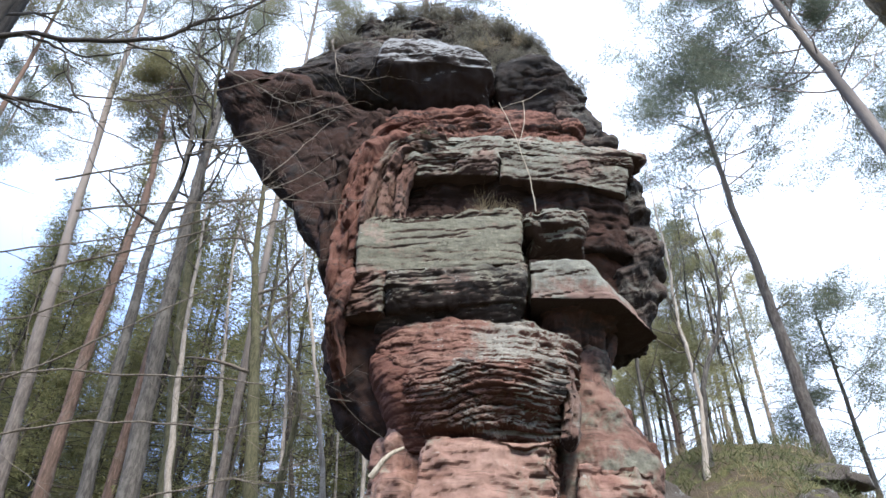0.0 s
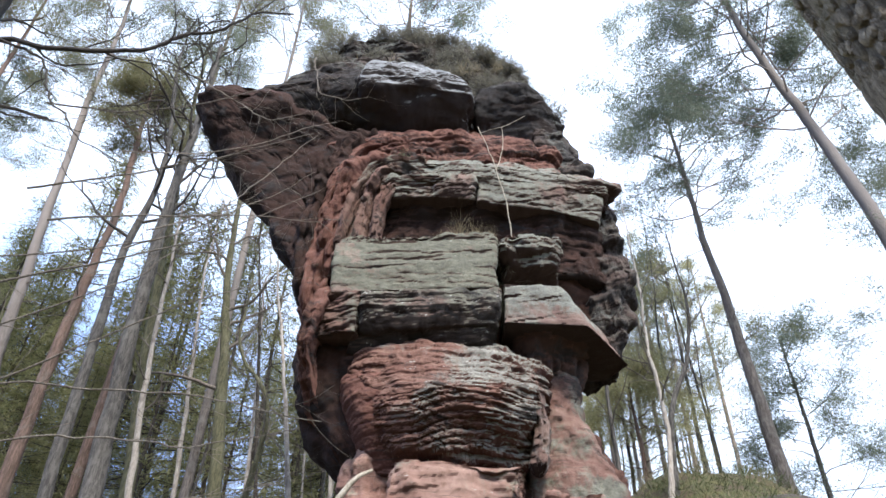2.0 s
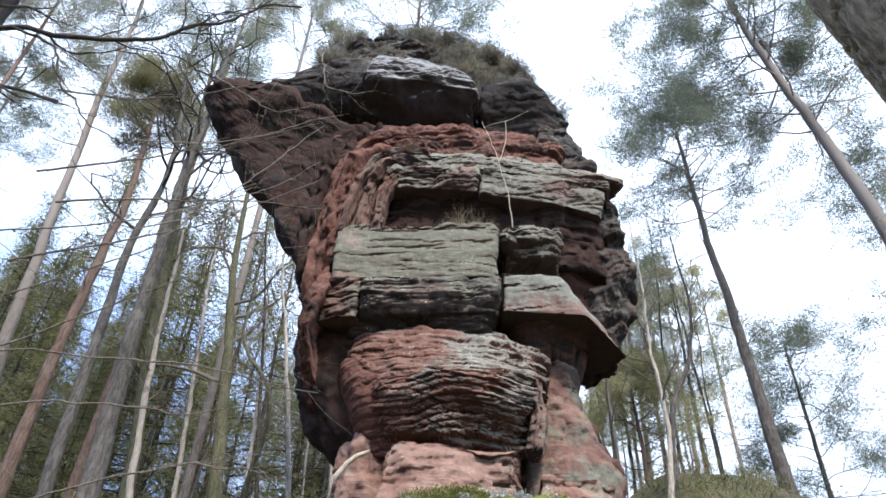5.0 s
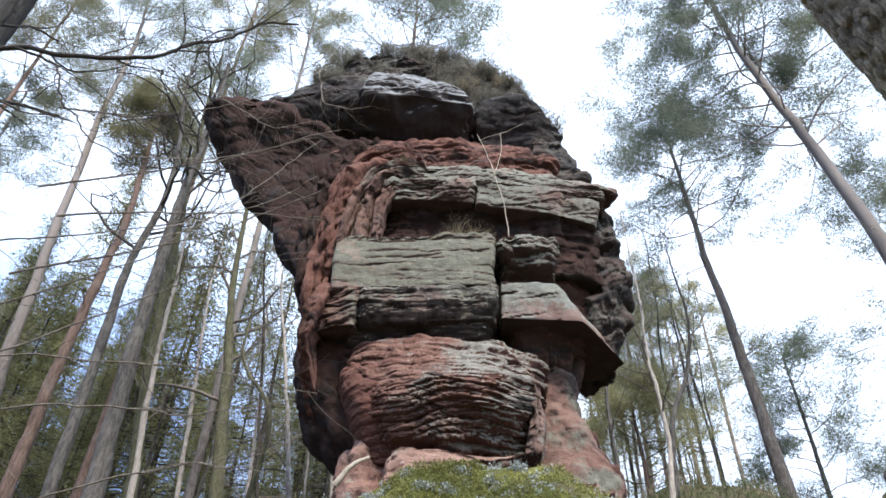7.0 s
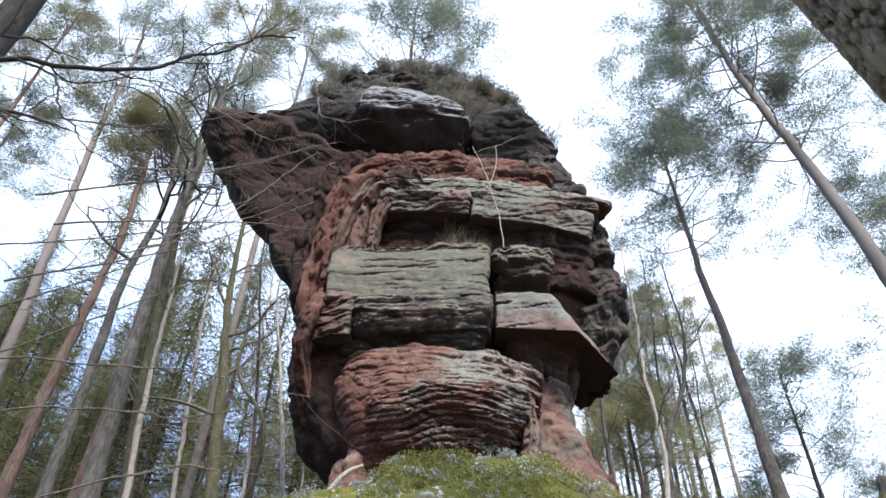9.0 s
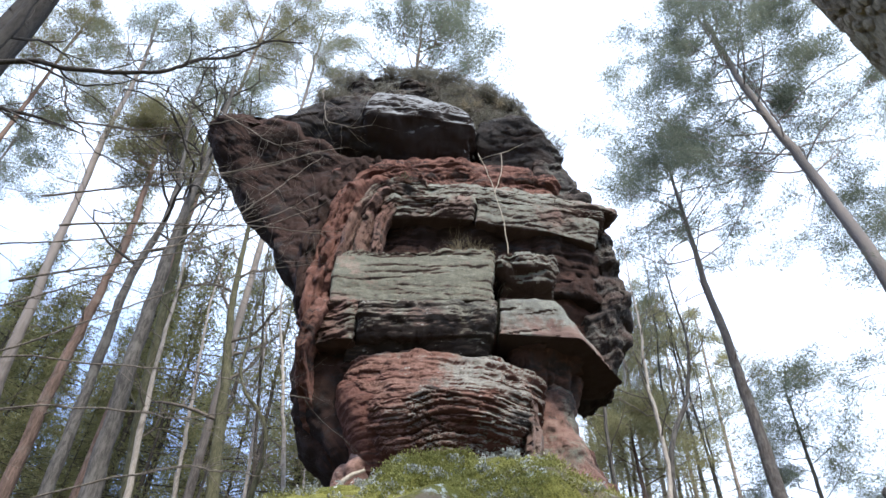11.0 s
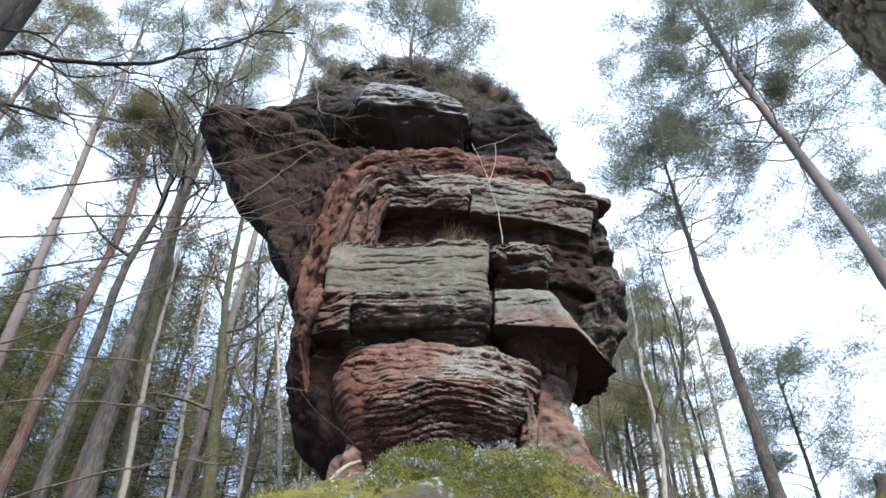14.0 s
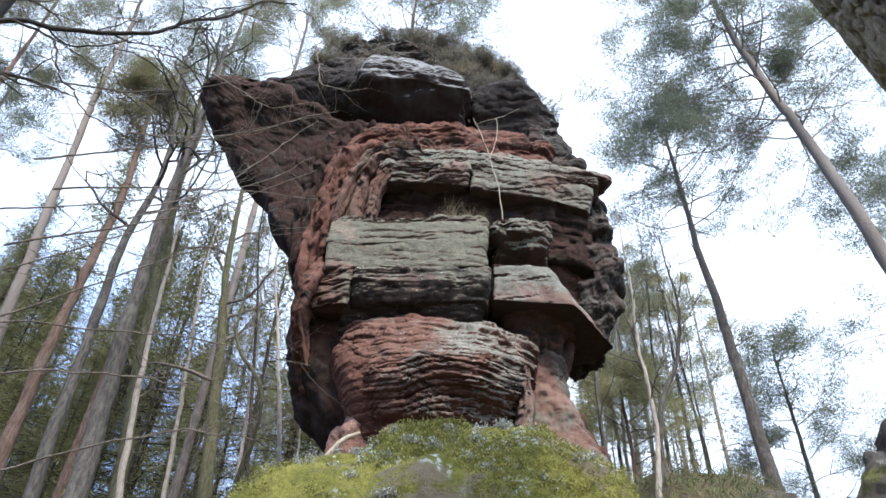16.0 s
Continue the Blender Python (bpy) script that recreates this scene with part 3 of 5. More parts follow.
mass("recess_wall", [(7.9, -1.15, 2.3, 8.5, 9.0, 9.6), (8.3, -1.15, 2.3, 8.48, 9.0, 9.6), (8.7, -1.15, 2.3, 8.42, 9.0, 9.6), (9.05, -1.1, 2.3, 8.34, 9.0, 9.6)], ROCK_CAVE, n=300, power=4.0, step=0.02, relief=0.05, thick=0.16, seed=36, lumps=0.1, lump_size=0.5, label="reddish brown back of the hollow under the ledge, darkened for shade")
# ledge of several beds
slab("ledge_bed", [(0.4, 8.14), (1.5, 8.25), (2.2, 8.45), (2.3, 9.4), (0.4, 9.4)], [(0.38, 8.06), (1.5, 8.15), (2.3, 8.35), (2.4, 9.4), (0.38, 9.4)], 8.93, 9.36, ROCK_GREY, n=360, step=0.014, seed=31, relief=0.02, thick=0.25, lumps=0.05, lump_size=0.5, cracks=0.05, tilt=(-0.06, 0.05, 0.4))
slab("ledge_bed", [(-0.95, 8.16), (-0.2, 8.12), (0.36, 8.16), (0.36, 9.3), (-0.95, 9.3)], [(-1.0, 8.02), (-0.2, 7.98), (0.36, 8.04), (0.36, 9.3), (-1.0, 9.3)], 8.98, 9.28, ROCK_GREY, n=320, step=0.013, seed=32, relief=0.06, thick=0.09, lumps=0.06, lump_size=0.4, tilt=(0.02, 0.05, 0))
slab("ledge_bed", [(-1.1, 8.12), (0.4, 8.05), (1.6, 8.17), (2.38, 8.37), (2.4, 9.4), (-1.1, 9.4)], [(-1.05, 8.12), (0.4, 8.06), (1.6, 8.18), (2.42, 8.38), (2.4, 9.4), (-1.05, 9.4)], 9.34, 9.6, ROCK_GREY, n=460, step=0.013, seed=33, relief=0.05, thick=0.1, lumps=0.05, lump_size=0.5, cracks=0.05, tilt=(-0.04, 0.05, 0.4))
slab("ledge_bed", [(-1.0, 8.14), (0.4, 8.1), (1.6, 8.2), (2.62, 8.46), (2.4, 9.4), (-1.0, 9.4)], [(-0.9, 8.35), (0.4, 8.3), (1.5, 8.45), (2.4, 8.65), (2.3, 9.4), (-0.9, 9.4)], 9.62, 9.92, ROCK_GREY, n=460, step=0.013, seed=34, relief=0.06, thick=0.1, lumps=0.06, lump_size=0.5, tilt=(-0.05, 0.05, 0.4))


def fold(points, r0, r1, seed, mat=ROCK_RIB, deep=2.0, knobs=0.12):
    """A draped rib of stone along a smooth line, ridged lengthwise and deeper than wide."""
    c = np.array(points, float)
    t = np.linspace(0, len(c) - 1, 130)
    k = np.stack([np.interp(t, np.arange(len(c)), c[:, a]) for a in range(3)], 1)
    for _ in range(30):
        k[1:-1] = (k[:-2] + k[1:-1] * 2 + k[2:]) / 4
    e = np.minimum(1, np.minimum(np.arange(130), 129 - np.arange(130)) / 7)
    v, f = tube(k, np.linspace(r0, r1, len(k)) * np.sqrt(e + 0.002), 36)
    mid = np.repeat(k, 36, 0)
    off = v - mid
    turn_ = np.tile(np.arange(36), len(k)) / 36 * 2 * math.pi
    along = np.repeat(np.arange(len(k)), 36) * 0.02
    ridge = rough(np.stack([2.2 * np.cos(turn_), 2.2 * np.sin(turn_), along], 1), 4, seed, 0.65)
    off = off * (1 + 0.3 * ridge + knobs * bulges(v * 2.5, seed))[:, None] * np.array([1, deep, 1])
    off[:, 1] += r0 * (deep - 1) * 0.8
    v = mid + off + 0.02 * rough(v * 9, 3, seed)[:, None]
    return child("draped_rib", mesh_of("draped_rib", v, f, mat), rock)


def tube(path, radii, sides=6):
    path = np.asarray(path, float)
    radii = np.broadcast_to(np.asarray(radii, float), len(path))
    d = np.gradient(path, axis=0)
    d /= np.linalg.norm(d, axis=1, keepdims=True) + 1e-9
    ref = np.array([0.13, 0.97, 0.2]) if abs(d[:, 1]).mean() < 0.7 else np.array([0.97, 0.1, 0.2])
    u = np.cross(d, ref)
    u /= np.linalg.norm(u, axis=1, keepdims=True) + 1e-9
    w = np.cross(d, u)
    a = np.linspace(0, 2 * math.pi, sides, endpoint=False)
    v = path[:, None] + radii[:, None, None] * (np.cos(a)[None, :, None] * u[:, None] + np.sin(a)[None, :, None] * w[:, None])
    i = np.arange(len(path) * sides).reshape(len(path), sides)
    j = np.roll(i, -1, 1)
    f = np.stack([i[:-1], j[:-1], j[1:], i[1:]], -1).reshape(-1, 4)
    return v.reshape(-1, 3), f


fold([(-0.3, 8.35, 9.75), (-0.8, 8.2, 9.72), (-1.12, 8.18, 9.6), (-1.36, 8.24, 9.15), (-1.48, 8.3, 8.6), (-1.55, 8.4, 7.8)], 0.15, 0.12, 1)
fold([(-0.3, 8.3, 9.5), (-0.75, 8.14, 9.5), (-1.0, 8.1, 9.4), (-1.16, 8.14, 9.0), (-1.24, 8.18, 8.5), (-1.3, 8.3, 7.8)], 0.13, 0.1, 2)
fold([(-0.3, 8.25, 9.22), (-0.7, 8.12, 9.24), (-0.88, 8.1, 9.15), (-0.98, 8.12, 8.8), (-1.03, 8.16, 8.4), (-1.06, 8.3, 7.8)], 0.1, 0.08, 3)
fold([(-0.8, 8.9, 10.3), (-1.2, 8.55, 10.05), (-1.5, 8.45, 9.5), (-1.68, 8.48, 8.8), (-1.78, 8.5, 8.0), (-1.85, 8.5, 7.0)], 0.2, 0.16, 4, ROCK_ROSE, knobs=0.16)
fold([(-1.0, 8.7, 10.2), (-1.38, 8.4, 9.8), (-1.55, 8.36, 9.2), (-1.64, 8.4, 8.5), (-1.7, 8.42, 7.7)], 0.08, 0.07, 11, ROCK_ROSE, knobs=0.16)
fold([(-0.9, 9.0, 10.9), (-1.45, 8.72, 10.6), (-1.75, 8.6, 9.9), (-1.9, 8.6, 9.0), (-1.93, 8.55, 8.2), (-1.92, 8.4, 7.2)], 0.11, 0.1, 9, ROCK_ROSE, knobs=0.18)
fold([(0.5, 8.15, 6.34), (0.86, 8.02, 6.12), (1.02, 7.98, 5.8), (1.06, 7.98, 5.4), (1.0, 8.0, 4.9)], 0.1, 0.09, 10, ROCK_SIDE, knobs=0.08)
mass("left_flank", [(4.9, -0.85, -0.4, 8.05, 8.3, 8.7), (5.3, -1.02, -0.3, 7.86, 8.3, 8.8), (5.7, -1.2, -0.2, 7.74, 8.3, 8.8), (6.0, -1.26, -0.2, 7.78, 8.3, 8.8), (6.15, -1.15, -0.3, 7.95, 8.3, 8.8)], ROCK_ROSE, n=300, power=3.0, step=0.012, relief=0.05, thick=0.14, seed=35, slope=0.2, lumps=0.04, lump_size=0.6, cracks=0.02, label="smooth worn red sandstone flank")
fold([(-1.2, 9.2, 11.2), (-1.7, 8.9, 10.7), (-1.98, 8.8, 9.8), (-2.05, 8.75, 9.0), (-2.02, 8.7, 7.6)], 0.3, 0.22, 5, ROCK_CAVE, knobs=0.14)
fold([(-1.4, 8.5, 7.4), (-1.52, 7.85, 7.1), (-1.62, 7.75, 6.7), (-1.7, 7.9, 6.3), (-1.6, 8.2, 5.9), (-1.4, 8.6, 5.5)], 0.14, 0.08, 6, ROCK_MID, knobs=0.06)
mass("right_flank", [(6.95, 1.95, 2.4, 8.9, 9.3, 10.2), (7.4, 1.95, 2.6, 8.75, 9.2, 10.4), (8.2, 2.0, 2.72, 8.7, 9.2, 10.6), (9.1, 2.05, 2.68, 8.7, 9.2, 10.6), (9.7, 2.0, 2.6, 8.8, 9.2, 10.6)], ROCK_BLACK, n=220, step=0.02, seed=61, relief=0.05, thick=0.35, lumps=0.12, lump_size=0.4, fine=0.02)

# crumbling red bed under the cap
mass("red_bed", [(9.85, -1.3, 1.9, 8.5, 9.2, 10.5), (10.4, -1.6, 1.9, 8.6, 9.2, 10.5), (10.9, -2.1, 1.75, 8.7, 9.3, 10.6), (11.2, -2.2, 1.55, 8.85, 9.5, 10.6), (11.5, -2.0, 1.3, 9.15, 9.7, 10.6), (12.1, -1.7, 1.2, 9.6, 10.1, 10.6)], ROCK_MID, n=460, power=2.8, step=0.016, relief=0.075, thick=0.07, seed=41, lumps=0.11, lump_size=0.6, warp=0.25, fine=0.02)

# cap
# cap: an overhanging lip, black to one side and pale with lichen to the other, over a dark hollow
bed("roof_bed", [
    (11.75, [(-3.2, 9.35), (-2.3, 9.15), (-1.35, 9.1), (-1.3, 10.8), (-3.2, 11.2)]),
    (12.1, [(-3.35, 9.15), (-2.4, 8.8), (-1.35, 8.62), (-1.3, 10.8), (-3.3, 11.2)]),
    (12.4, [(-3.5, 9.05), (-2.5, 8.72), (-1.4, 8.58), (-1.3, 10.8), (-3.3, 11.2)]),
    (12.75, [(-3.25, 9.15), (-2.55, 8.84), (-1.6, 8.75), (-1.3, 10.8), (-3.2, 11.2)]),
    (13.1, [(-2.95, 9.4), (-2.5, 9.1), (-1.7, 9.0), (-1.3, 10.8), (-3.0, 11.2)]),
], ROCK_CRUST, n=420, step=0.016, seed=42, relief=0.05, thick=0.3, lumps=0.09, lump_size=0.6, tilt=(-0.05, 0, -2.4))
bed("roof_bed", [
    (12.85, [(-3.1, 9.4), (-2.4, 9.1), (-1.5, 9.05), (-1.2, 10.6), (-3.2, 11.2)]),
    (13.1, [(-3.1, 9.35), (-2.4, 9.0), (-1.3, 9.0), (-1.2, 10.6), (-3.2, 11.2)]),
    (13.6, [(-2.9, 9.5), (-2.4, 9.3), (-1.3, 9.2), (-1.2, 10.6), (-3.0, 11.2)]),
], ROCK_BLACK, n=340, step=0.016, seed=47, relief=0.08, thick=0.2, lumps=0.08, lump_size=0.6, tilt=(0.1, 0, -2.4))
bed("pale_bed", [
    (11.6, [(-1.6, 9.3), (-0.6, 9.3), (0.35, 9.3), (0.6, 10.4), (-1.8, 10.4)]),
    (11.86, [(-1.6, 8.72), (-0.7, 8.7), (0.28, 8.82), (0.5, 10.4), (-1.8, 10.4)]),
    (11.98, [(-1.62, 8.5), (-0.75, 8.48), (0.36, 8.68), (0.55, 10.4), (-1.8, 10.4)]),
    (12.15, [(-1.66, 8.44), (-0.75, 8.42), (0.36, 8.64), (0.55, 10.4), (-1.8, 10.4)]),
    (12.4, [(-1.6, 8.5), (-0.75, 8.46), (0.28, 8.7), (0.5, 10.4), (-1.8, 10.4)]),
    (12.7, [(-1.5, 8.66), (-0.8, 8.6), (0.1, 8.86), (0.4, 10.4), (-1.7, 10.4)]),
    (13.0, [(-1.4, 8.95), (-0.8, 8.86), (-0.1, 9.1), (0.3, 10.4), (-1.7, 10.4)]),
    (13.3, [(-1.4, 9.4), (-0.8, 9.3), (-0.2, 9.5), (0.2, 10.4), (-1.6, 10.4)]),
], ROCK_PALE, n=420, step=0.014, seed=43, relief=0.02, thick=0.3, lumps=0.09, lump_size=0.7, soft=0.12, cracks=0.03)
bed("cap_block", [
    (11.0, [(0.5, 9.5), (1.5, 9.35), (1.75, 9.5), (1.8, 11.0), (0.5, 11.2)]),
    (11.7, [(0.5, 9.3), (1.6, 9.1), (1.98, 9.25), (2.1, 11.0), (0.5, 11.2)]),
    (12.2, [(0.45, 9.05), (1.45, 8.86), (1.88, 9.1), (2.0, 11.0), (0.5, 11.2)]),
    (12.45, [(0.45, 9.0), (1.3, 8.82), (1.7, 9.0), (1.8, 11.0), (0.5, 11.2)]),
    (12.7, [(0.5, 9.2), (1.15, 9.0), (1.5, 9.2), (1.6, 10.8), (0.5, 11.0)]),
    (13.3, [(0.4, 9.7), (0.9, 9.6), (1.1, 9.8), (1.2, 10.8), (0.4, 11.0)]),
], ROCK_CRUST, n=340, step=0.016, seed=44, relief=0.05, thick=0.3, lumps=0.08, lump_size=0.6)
slab("flank_block", [(1.5, 9.0), (2.5, 9.0), (2.7, 10.2), (1.5, 10.4)], [(1.5, 9.2), (1.9, 9.3), (2.1, 10.2), (1.5, 10.4)], 9.9, 12.1, ROCK_BLACK, n=260, step=0.02, seed=45, relief=0.07, thick=0.25, lumps=0.14, lump_size=0.6)
mass("crown_bed", [(12.5, -3.3, 1.6, 9.5, 10.1, 11.4), (13.4, -3.2, 1.6, 9.5, 10.1, 11.3), (13.9, -3.0, 1.5, 9.6, 10.2, 11.2), (14.4, -2.7, 1.1, 9.7, 10.2, 11.0), (14.9, -2.4, 0.5, 9.8, 10.2, 10.8), (15.25, -2.1, -0.2, 9.9, 10.2, 10.7)], ROCK_BLACK, n=360, step=0.02, relief=0.1, thick=0.2, seed=46, lumps=0.16, lump_size=0.7, warp=0.12)

# ---------------------------------------------------------------- boulders in front and on the shoulder
def boulder(name, x, y, z, rx, ry, h, mat, seed, label, steep=0.75, n=200, sharp=0.5, relief=0.05, thick=0.3):
    rows = []
    for k in np.linspace(0, 1, 22):
        r = (1 - k**1.15) ** steep * 0.97 + 0.03
        rows.append((z + k * h, ring(x - rx * r, x + rx * r, y - ry * r, y, y + ry * r, n, 2.3)))
    v, f, lid = loft(rows, 0.03)
    me = weathered(name, v, f, lid, mat, relief=relief, thick=thick, seed=seed, lumps=0.16 * sharp, lump_size=0.55, fine=0.02)
    return tagged(new(name, me), label, "boulder")


boulder("mossy_boulder", 0.14, 3.55, 0.3, 3.0, 1.95, 2.68, MOSS, 51, "large boulder covered in bright green moss and silver lichen", steep=0.85, n=520, sharp=0.5)

# ---------------------------------------------------------------- trees
class Pile:
    """Collects tubes and leaves into one mesh."""

    def __init__(self):
        self.v, self.f, self.n = [], [], 0

    def add(self, v, f):
        self.v.append(v)
        self.f.append(f + self.n)
        self.n += len(v)

    def mesh(self, name, mat, smooth=True):
        return mesh_of(name, np.concatenate(self.v), np.concatenate(self.f), mat, smooth)


def limb_line(rng, start, way, length, bend, steps, lift=0.0):
    p, d = np.array(start, float), np.array(way, float)
    d /= np.linalg.norm(d)
    line = [p.copy()]
    for _ in range(steps):
        d = d + rng.normal(0, bend, 3) + np.array([0, 0, lift])
        d /= np.linalg.norm(d)
        p = p + d * length / steps
        line.append(p.copy())
    return np.array(line)


def fork(rng, pile, start, way, length, r, depth, bend, lift, sides=6, spread=0.75, ends=None, kids=(3, 5)):
    """A limb with its side limbs, down to twigs. ends collects the tips."""
    line = limb_line(rng, start, way, length, bend, (4, 5, 7, 8)[min(depth, 3)], lift)
    pile.add(*tube(line, r * np.linspace(1, 0.35, len(line)), max(3, sides)))
    if ends is not None:
        ends.append(line[-1])
        if depth == 0:
            ends.append(line[-3])
    if depth == 0:
        return
    for _ in range(rng.integers(*kids)):
        k = rng.integers(2, len(line))
        d = line[k] - line[k - 1]
        d = d / np.linalg.norm(d) + rng.normal(0, spread, 3)
        fork(rng, pile, line[k], d, length * rng.uniform(0.4, 0.7), r * (1 - 0.65 * k / len(line)) * rng.uniform(0.5, 0.7), depth - 1, bend, lift, sides - 1, spread, ends, kids)


def blades(rng, centres, size, count, length, width, flat=0.7, droop=0.0):
    """Needle sprays or leaves: thin four-sided slips scattered round each centre."""
    c = np.repeat(np.asarray(centres), count, 0)
    n = len(c)
    off = rng.normal(0, 1, (n, 3)) * size * np.array([1, 1, flat]) * 0.55
    a = rng.normal(0, 1, (n, 3)) + off / size + np.array([0, 0, -droop])
    a /= np.linalg.norm(a, axis=1, keepdims=True)
    b = np.cross(a, rng.normal(0, 1, (n, 3)))
    b /= np.linalg.norm(b, axis=1, keepdims=True)
    ln, wd = length * rng.uniform(0.6, 1.3, (n, 1)), width * rng.uniform(0.7, 1.3, (n, 1))
    p = c + off
    v = np.stack([p - b * wd / 2, p + b * wd / 2, p + a * ln], 1).reshape(-1, 3)
    return v, np.arange(3 * n).reshape(n, 3)


def trunk_line(rng, h, lean=(0, 0), wobble=0.05, steps=24):
    t = np.linspace(0, 1, steps)
    x = lean[0] * h * t + wobble * np.cumsum(rng.normal(0, 1, steps)) * t
    y = lean[1] * h * t + wobble * np.cumsum(rng.normal(0, 1, steps)) * t
    return np.stack([x, y, h * t - 0.4], 1)


def course(rng, points, x, z, wobble=0.02, steps=44):
    """A trunk that climbs through (x, z) points of the plan, from the ground under the first of them."""
    c = np.array([(points[0][0] - (points[1][0] - points[0][0]) / (points[1][1] - points[0][1]) * (points[0][1] - z), z), *points], float) - np.array([x, z])
    t = np.linspace(0, c[-1, 1], steps)
    k = np.interp(t, c[:, 1], c[:, 0])
    for _ in range(6):
        k[1:-1] = (k[:-2] + 2 * k[1:-1] + k[2:]) / 4
    sway = np.cumsum(rng.normal(0, wobble, (steps, 2)), 0)
    return np.stack([k + 0.5 * sway[:, 0], sway[:, 1], t - 0.4 * (t < 0.01)], 1)


def taper(r, steps, thin=0.3):
    t = np.linspace(0, 1, steps)
    return r * (1 - (1 - thin) * t**1.1 + 0.35 * np.exp(-t * 30))


def trunk_mesh(line, radii, mat, sides=14):
    v, f = tube(line, radii, sides)
    return mesh_of("trunk", v + 0.015 * rough(v * 5, 2, 5)[:, None], f, mat)


def pine(name, seed, h, r, bark_mat, needle, crown=0.35, lean=(0, 0), stubs=10, limbs=16, reach=2.4, clumps=1.0, x=0, y=0, z=0, label="", fine=1.0, group="", via=None, thin=0.25):
    """A Scots pine: a long bare trunk with dead stubs under a high, open crown."""
    rng = np.random.default_rng(seed)
    tree = thing(name, x, y, z, label, "tree", group)
    line = course(rng, via, x, z) if via else trunk_line(rng, h, lean, 0.012)
    stem_ = child("trunk", trunk_mesh(line, taper(r, len(line), thin), bark_mat), tree)
    ends = []

    def at(k):
        return np.array([np.interp(k, np.linspace(0, 1, len(line)), line[:, a]) for a in range(3)])
    for _ in range(stubs):
        a = rng.uniform(0, 6.28)
        wood = Pile()
        fork(rng, wood, at(rng.uniform(min(0.3, 0.9 - crown), 1 - crown)), (math.cos(a), math.sin(a), rng.uniform(-0.1, 0.5)), rng.uniform(0.4, 1.3), 0.02, 1, 0.15, 0, 4, kids=(0, 3))
        tagged(child("dead_branch", wood.mesh("dead_branch", TWIG), stem_), kind="stuff")
    for j in range(limbs):
        k = 1 - crown * (1 - j / limbs) ** 1.1
        a = j * 2.4 + rng.uniform(-0.4, 0.4)
        ln = reach * (1 - 0.6 * ((k - 1 + crown) / crown)) * rng.uniform(0.7, 1.15)
        wood = Pile()
        fork(rng, wood, at(k), (math.cos(a), math.sin(a), rng.uniform(0.0, 0.5)), ln, 0.008 + r * 0.09, 2, 0.16, 0.05, 5, 0.6, ends, (3, 6))
        tagged(child("branch", wood.mesh("branch", bark_mat), tree), kind="stuff")
    ends = np.array(ends)
    ends = ends[rng.random(len(ends)) < 0.85]
    v, f = blades(rng, ends, 0.27, int(80 * clumps), 0.125 * fine, 0.0155 * fine, 0.55, -0.35)
    tagged(child("crown", mesh_of("crown", v, f, needle, False), tree), kind="stuff")
    return tree


def spruce(name, seed, h, r, needle, x=0, y=0, z=0, label="", from_=0.04, width=3.3, group=""):
    """A spruce: straight dark trunk, drooping tiers of needled branches."""
    rng = np.random.default_rng(seed)
    tree = thing(name, x, y, z, label, "tree", group)
    line = trunk_line(rng, h, (0, 0), 0.015)
    child("trunk", trunk_mesh(line, taper(r, len(line), 0.12), BARK_DARK, 9), tree)
    wood, spots = Pile(), []
    for k in np.arange(from_, 0.98, 0.55 / h):
        for _ in range(rng.integers(3, 6)):
            a, ln = rng.uniform(0, 6.28), width * (1.05 - k) * rng.uniform(0.6, 1.1)
            p = np.array([np.interp(k, np.linspace(0, 1, len(line)), line[:, c]) for c in range(3)])
            b = limb_line(rng, p, (math.cos(a), math.sin(a), 0.1), ln, 0.07, 5, -0.06)
            wood.add(*tube(b, np.linspace(0.025, 0.006, 6), 3))
            if rng.random() < 0.75 or k > 0.5:
                spots += [b[i] + (b[i + 1] - b[i]) * rng.random() + np.array([0, 0, -0.08]) for i in range(1, 5)]
    tagged(child("bough", wood.mesh("bough", BARK_DARK), tree), kind="stuff")
    v, f = blades(rng, np.array(spots), 0.42, 22, 0.19, 0.034, 0.5, 0.75)
    tagged(child("crown", mesh_of("crown", v, f, needle, False), tree), kind="stuff")
    return tree


def bare(name, seed, h, r, bark_mat, twig_mat, lean=(0, 0), start=0.4, limbs=12, reach=3.0, bend=0.2, depth=3, x=0, y=0, z=0, label="", wobble=0.07, kids=(3, 5), group="", via=None, thin=0.15, stout=0.36):
    """A leafless broadleaf tree with crooked limbs."""
    rng = np.random.default_rng(seed)
    tree = thing(name, x, y, z, label, "tree", group)
    line = course(rng, via, x, z) if via else trunk_line(rng, h, lean, wobble)
    child("trunk", trunk_mesh(line, taper(r, len(line), thin), bark_mat), tree)
    for j in range(limbs):
        wood = Pile()
        k = start + (1 - start) * (j + rng.random() * 0.6) / limbs
        p = np.array([np.interp(k, np.linspace(0, 1, len(line)), line[:, c]) for c in range(3)])
        a = rng.uniform(0, 6.28)
        fork(rng, wood, p, (math.cos(a), math.sin(a), rng.uniform(0.4, 1.2)), reach * (1.15 - 0.6 * k) * rng.uniform(0.6, 1.1), r * (1.1 - 0.75 * k) * stout, depth, bend, 0.04, 5, 0.7, None, kids)
        tagged(child("branch", wood.mesh("branch", twig_mat), tree), kind="stuff")
    return tree


def foot(x, y):
    return float(height(x, y))


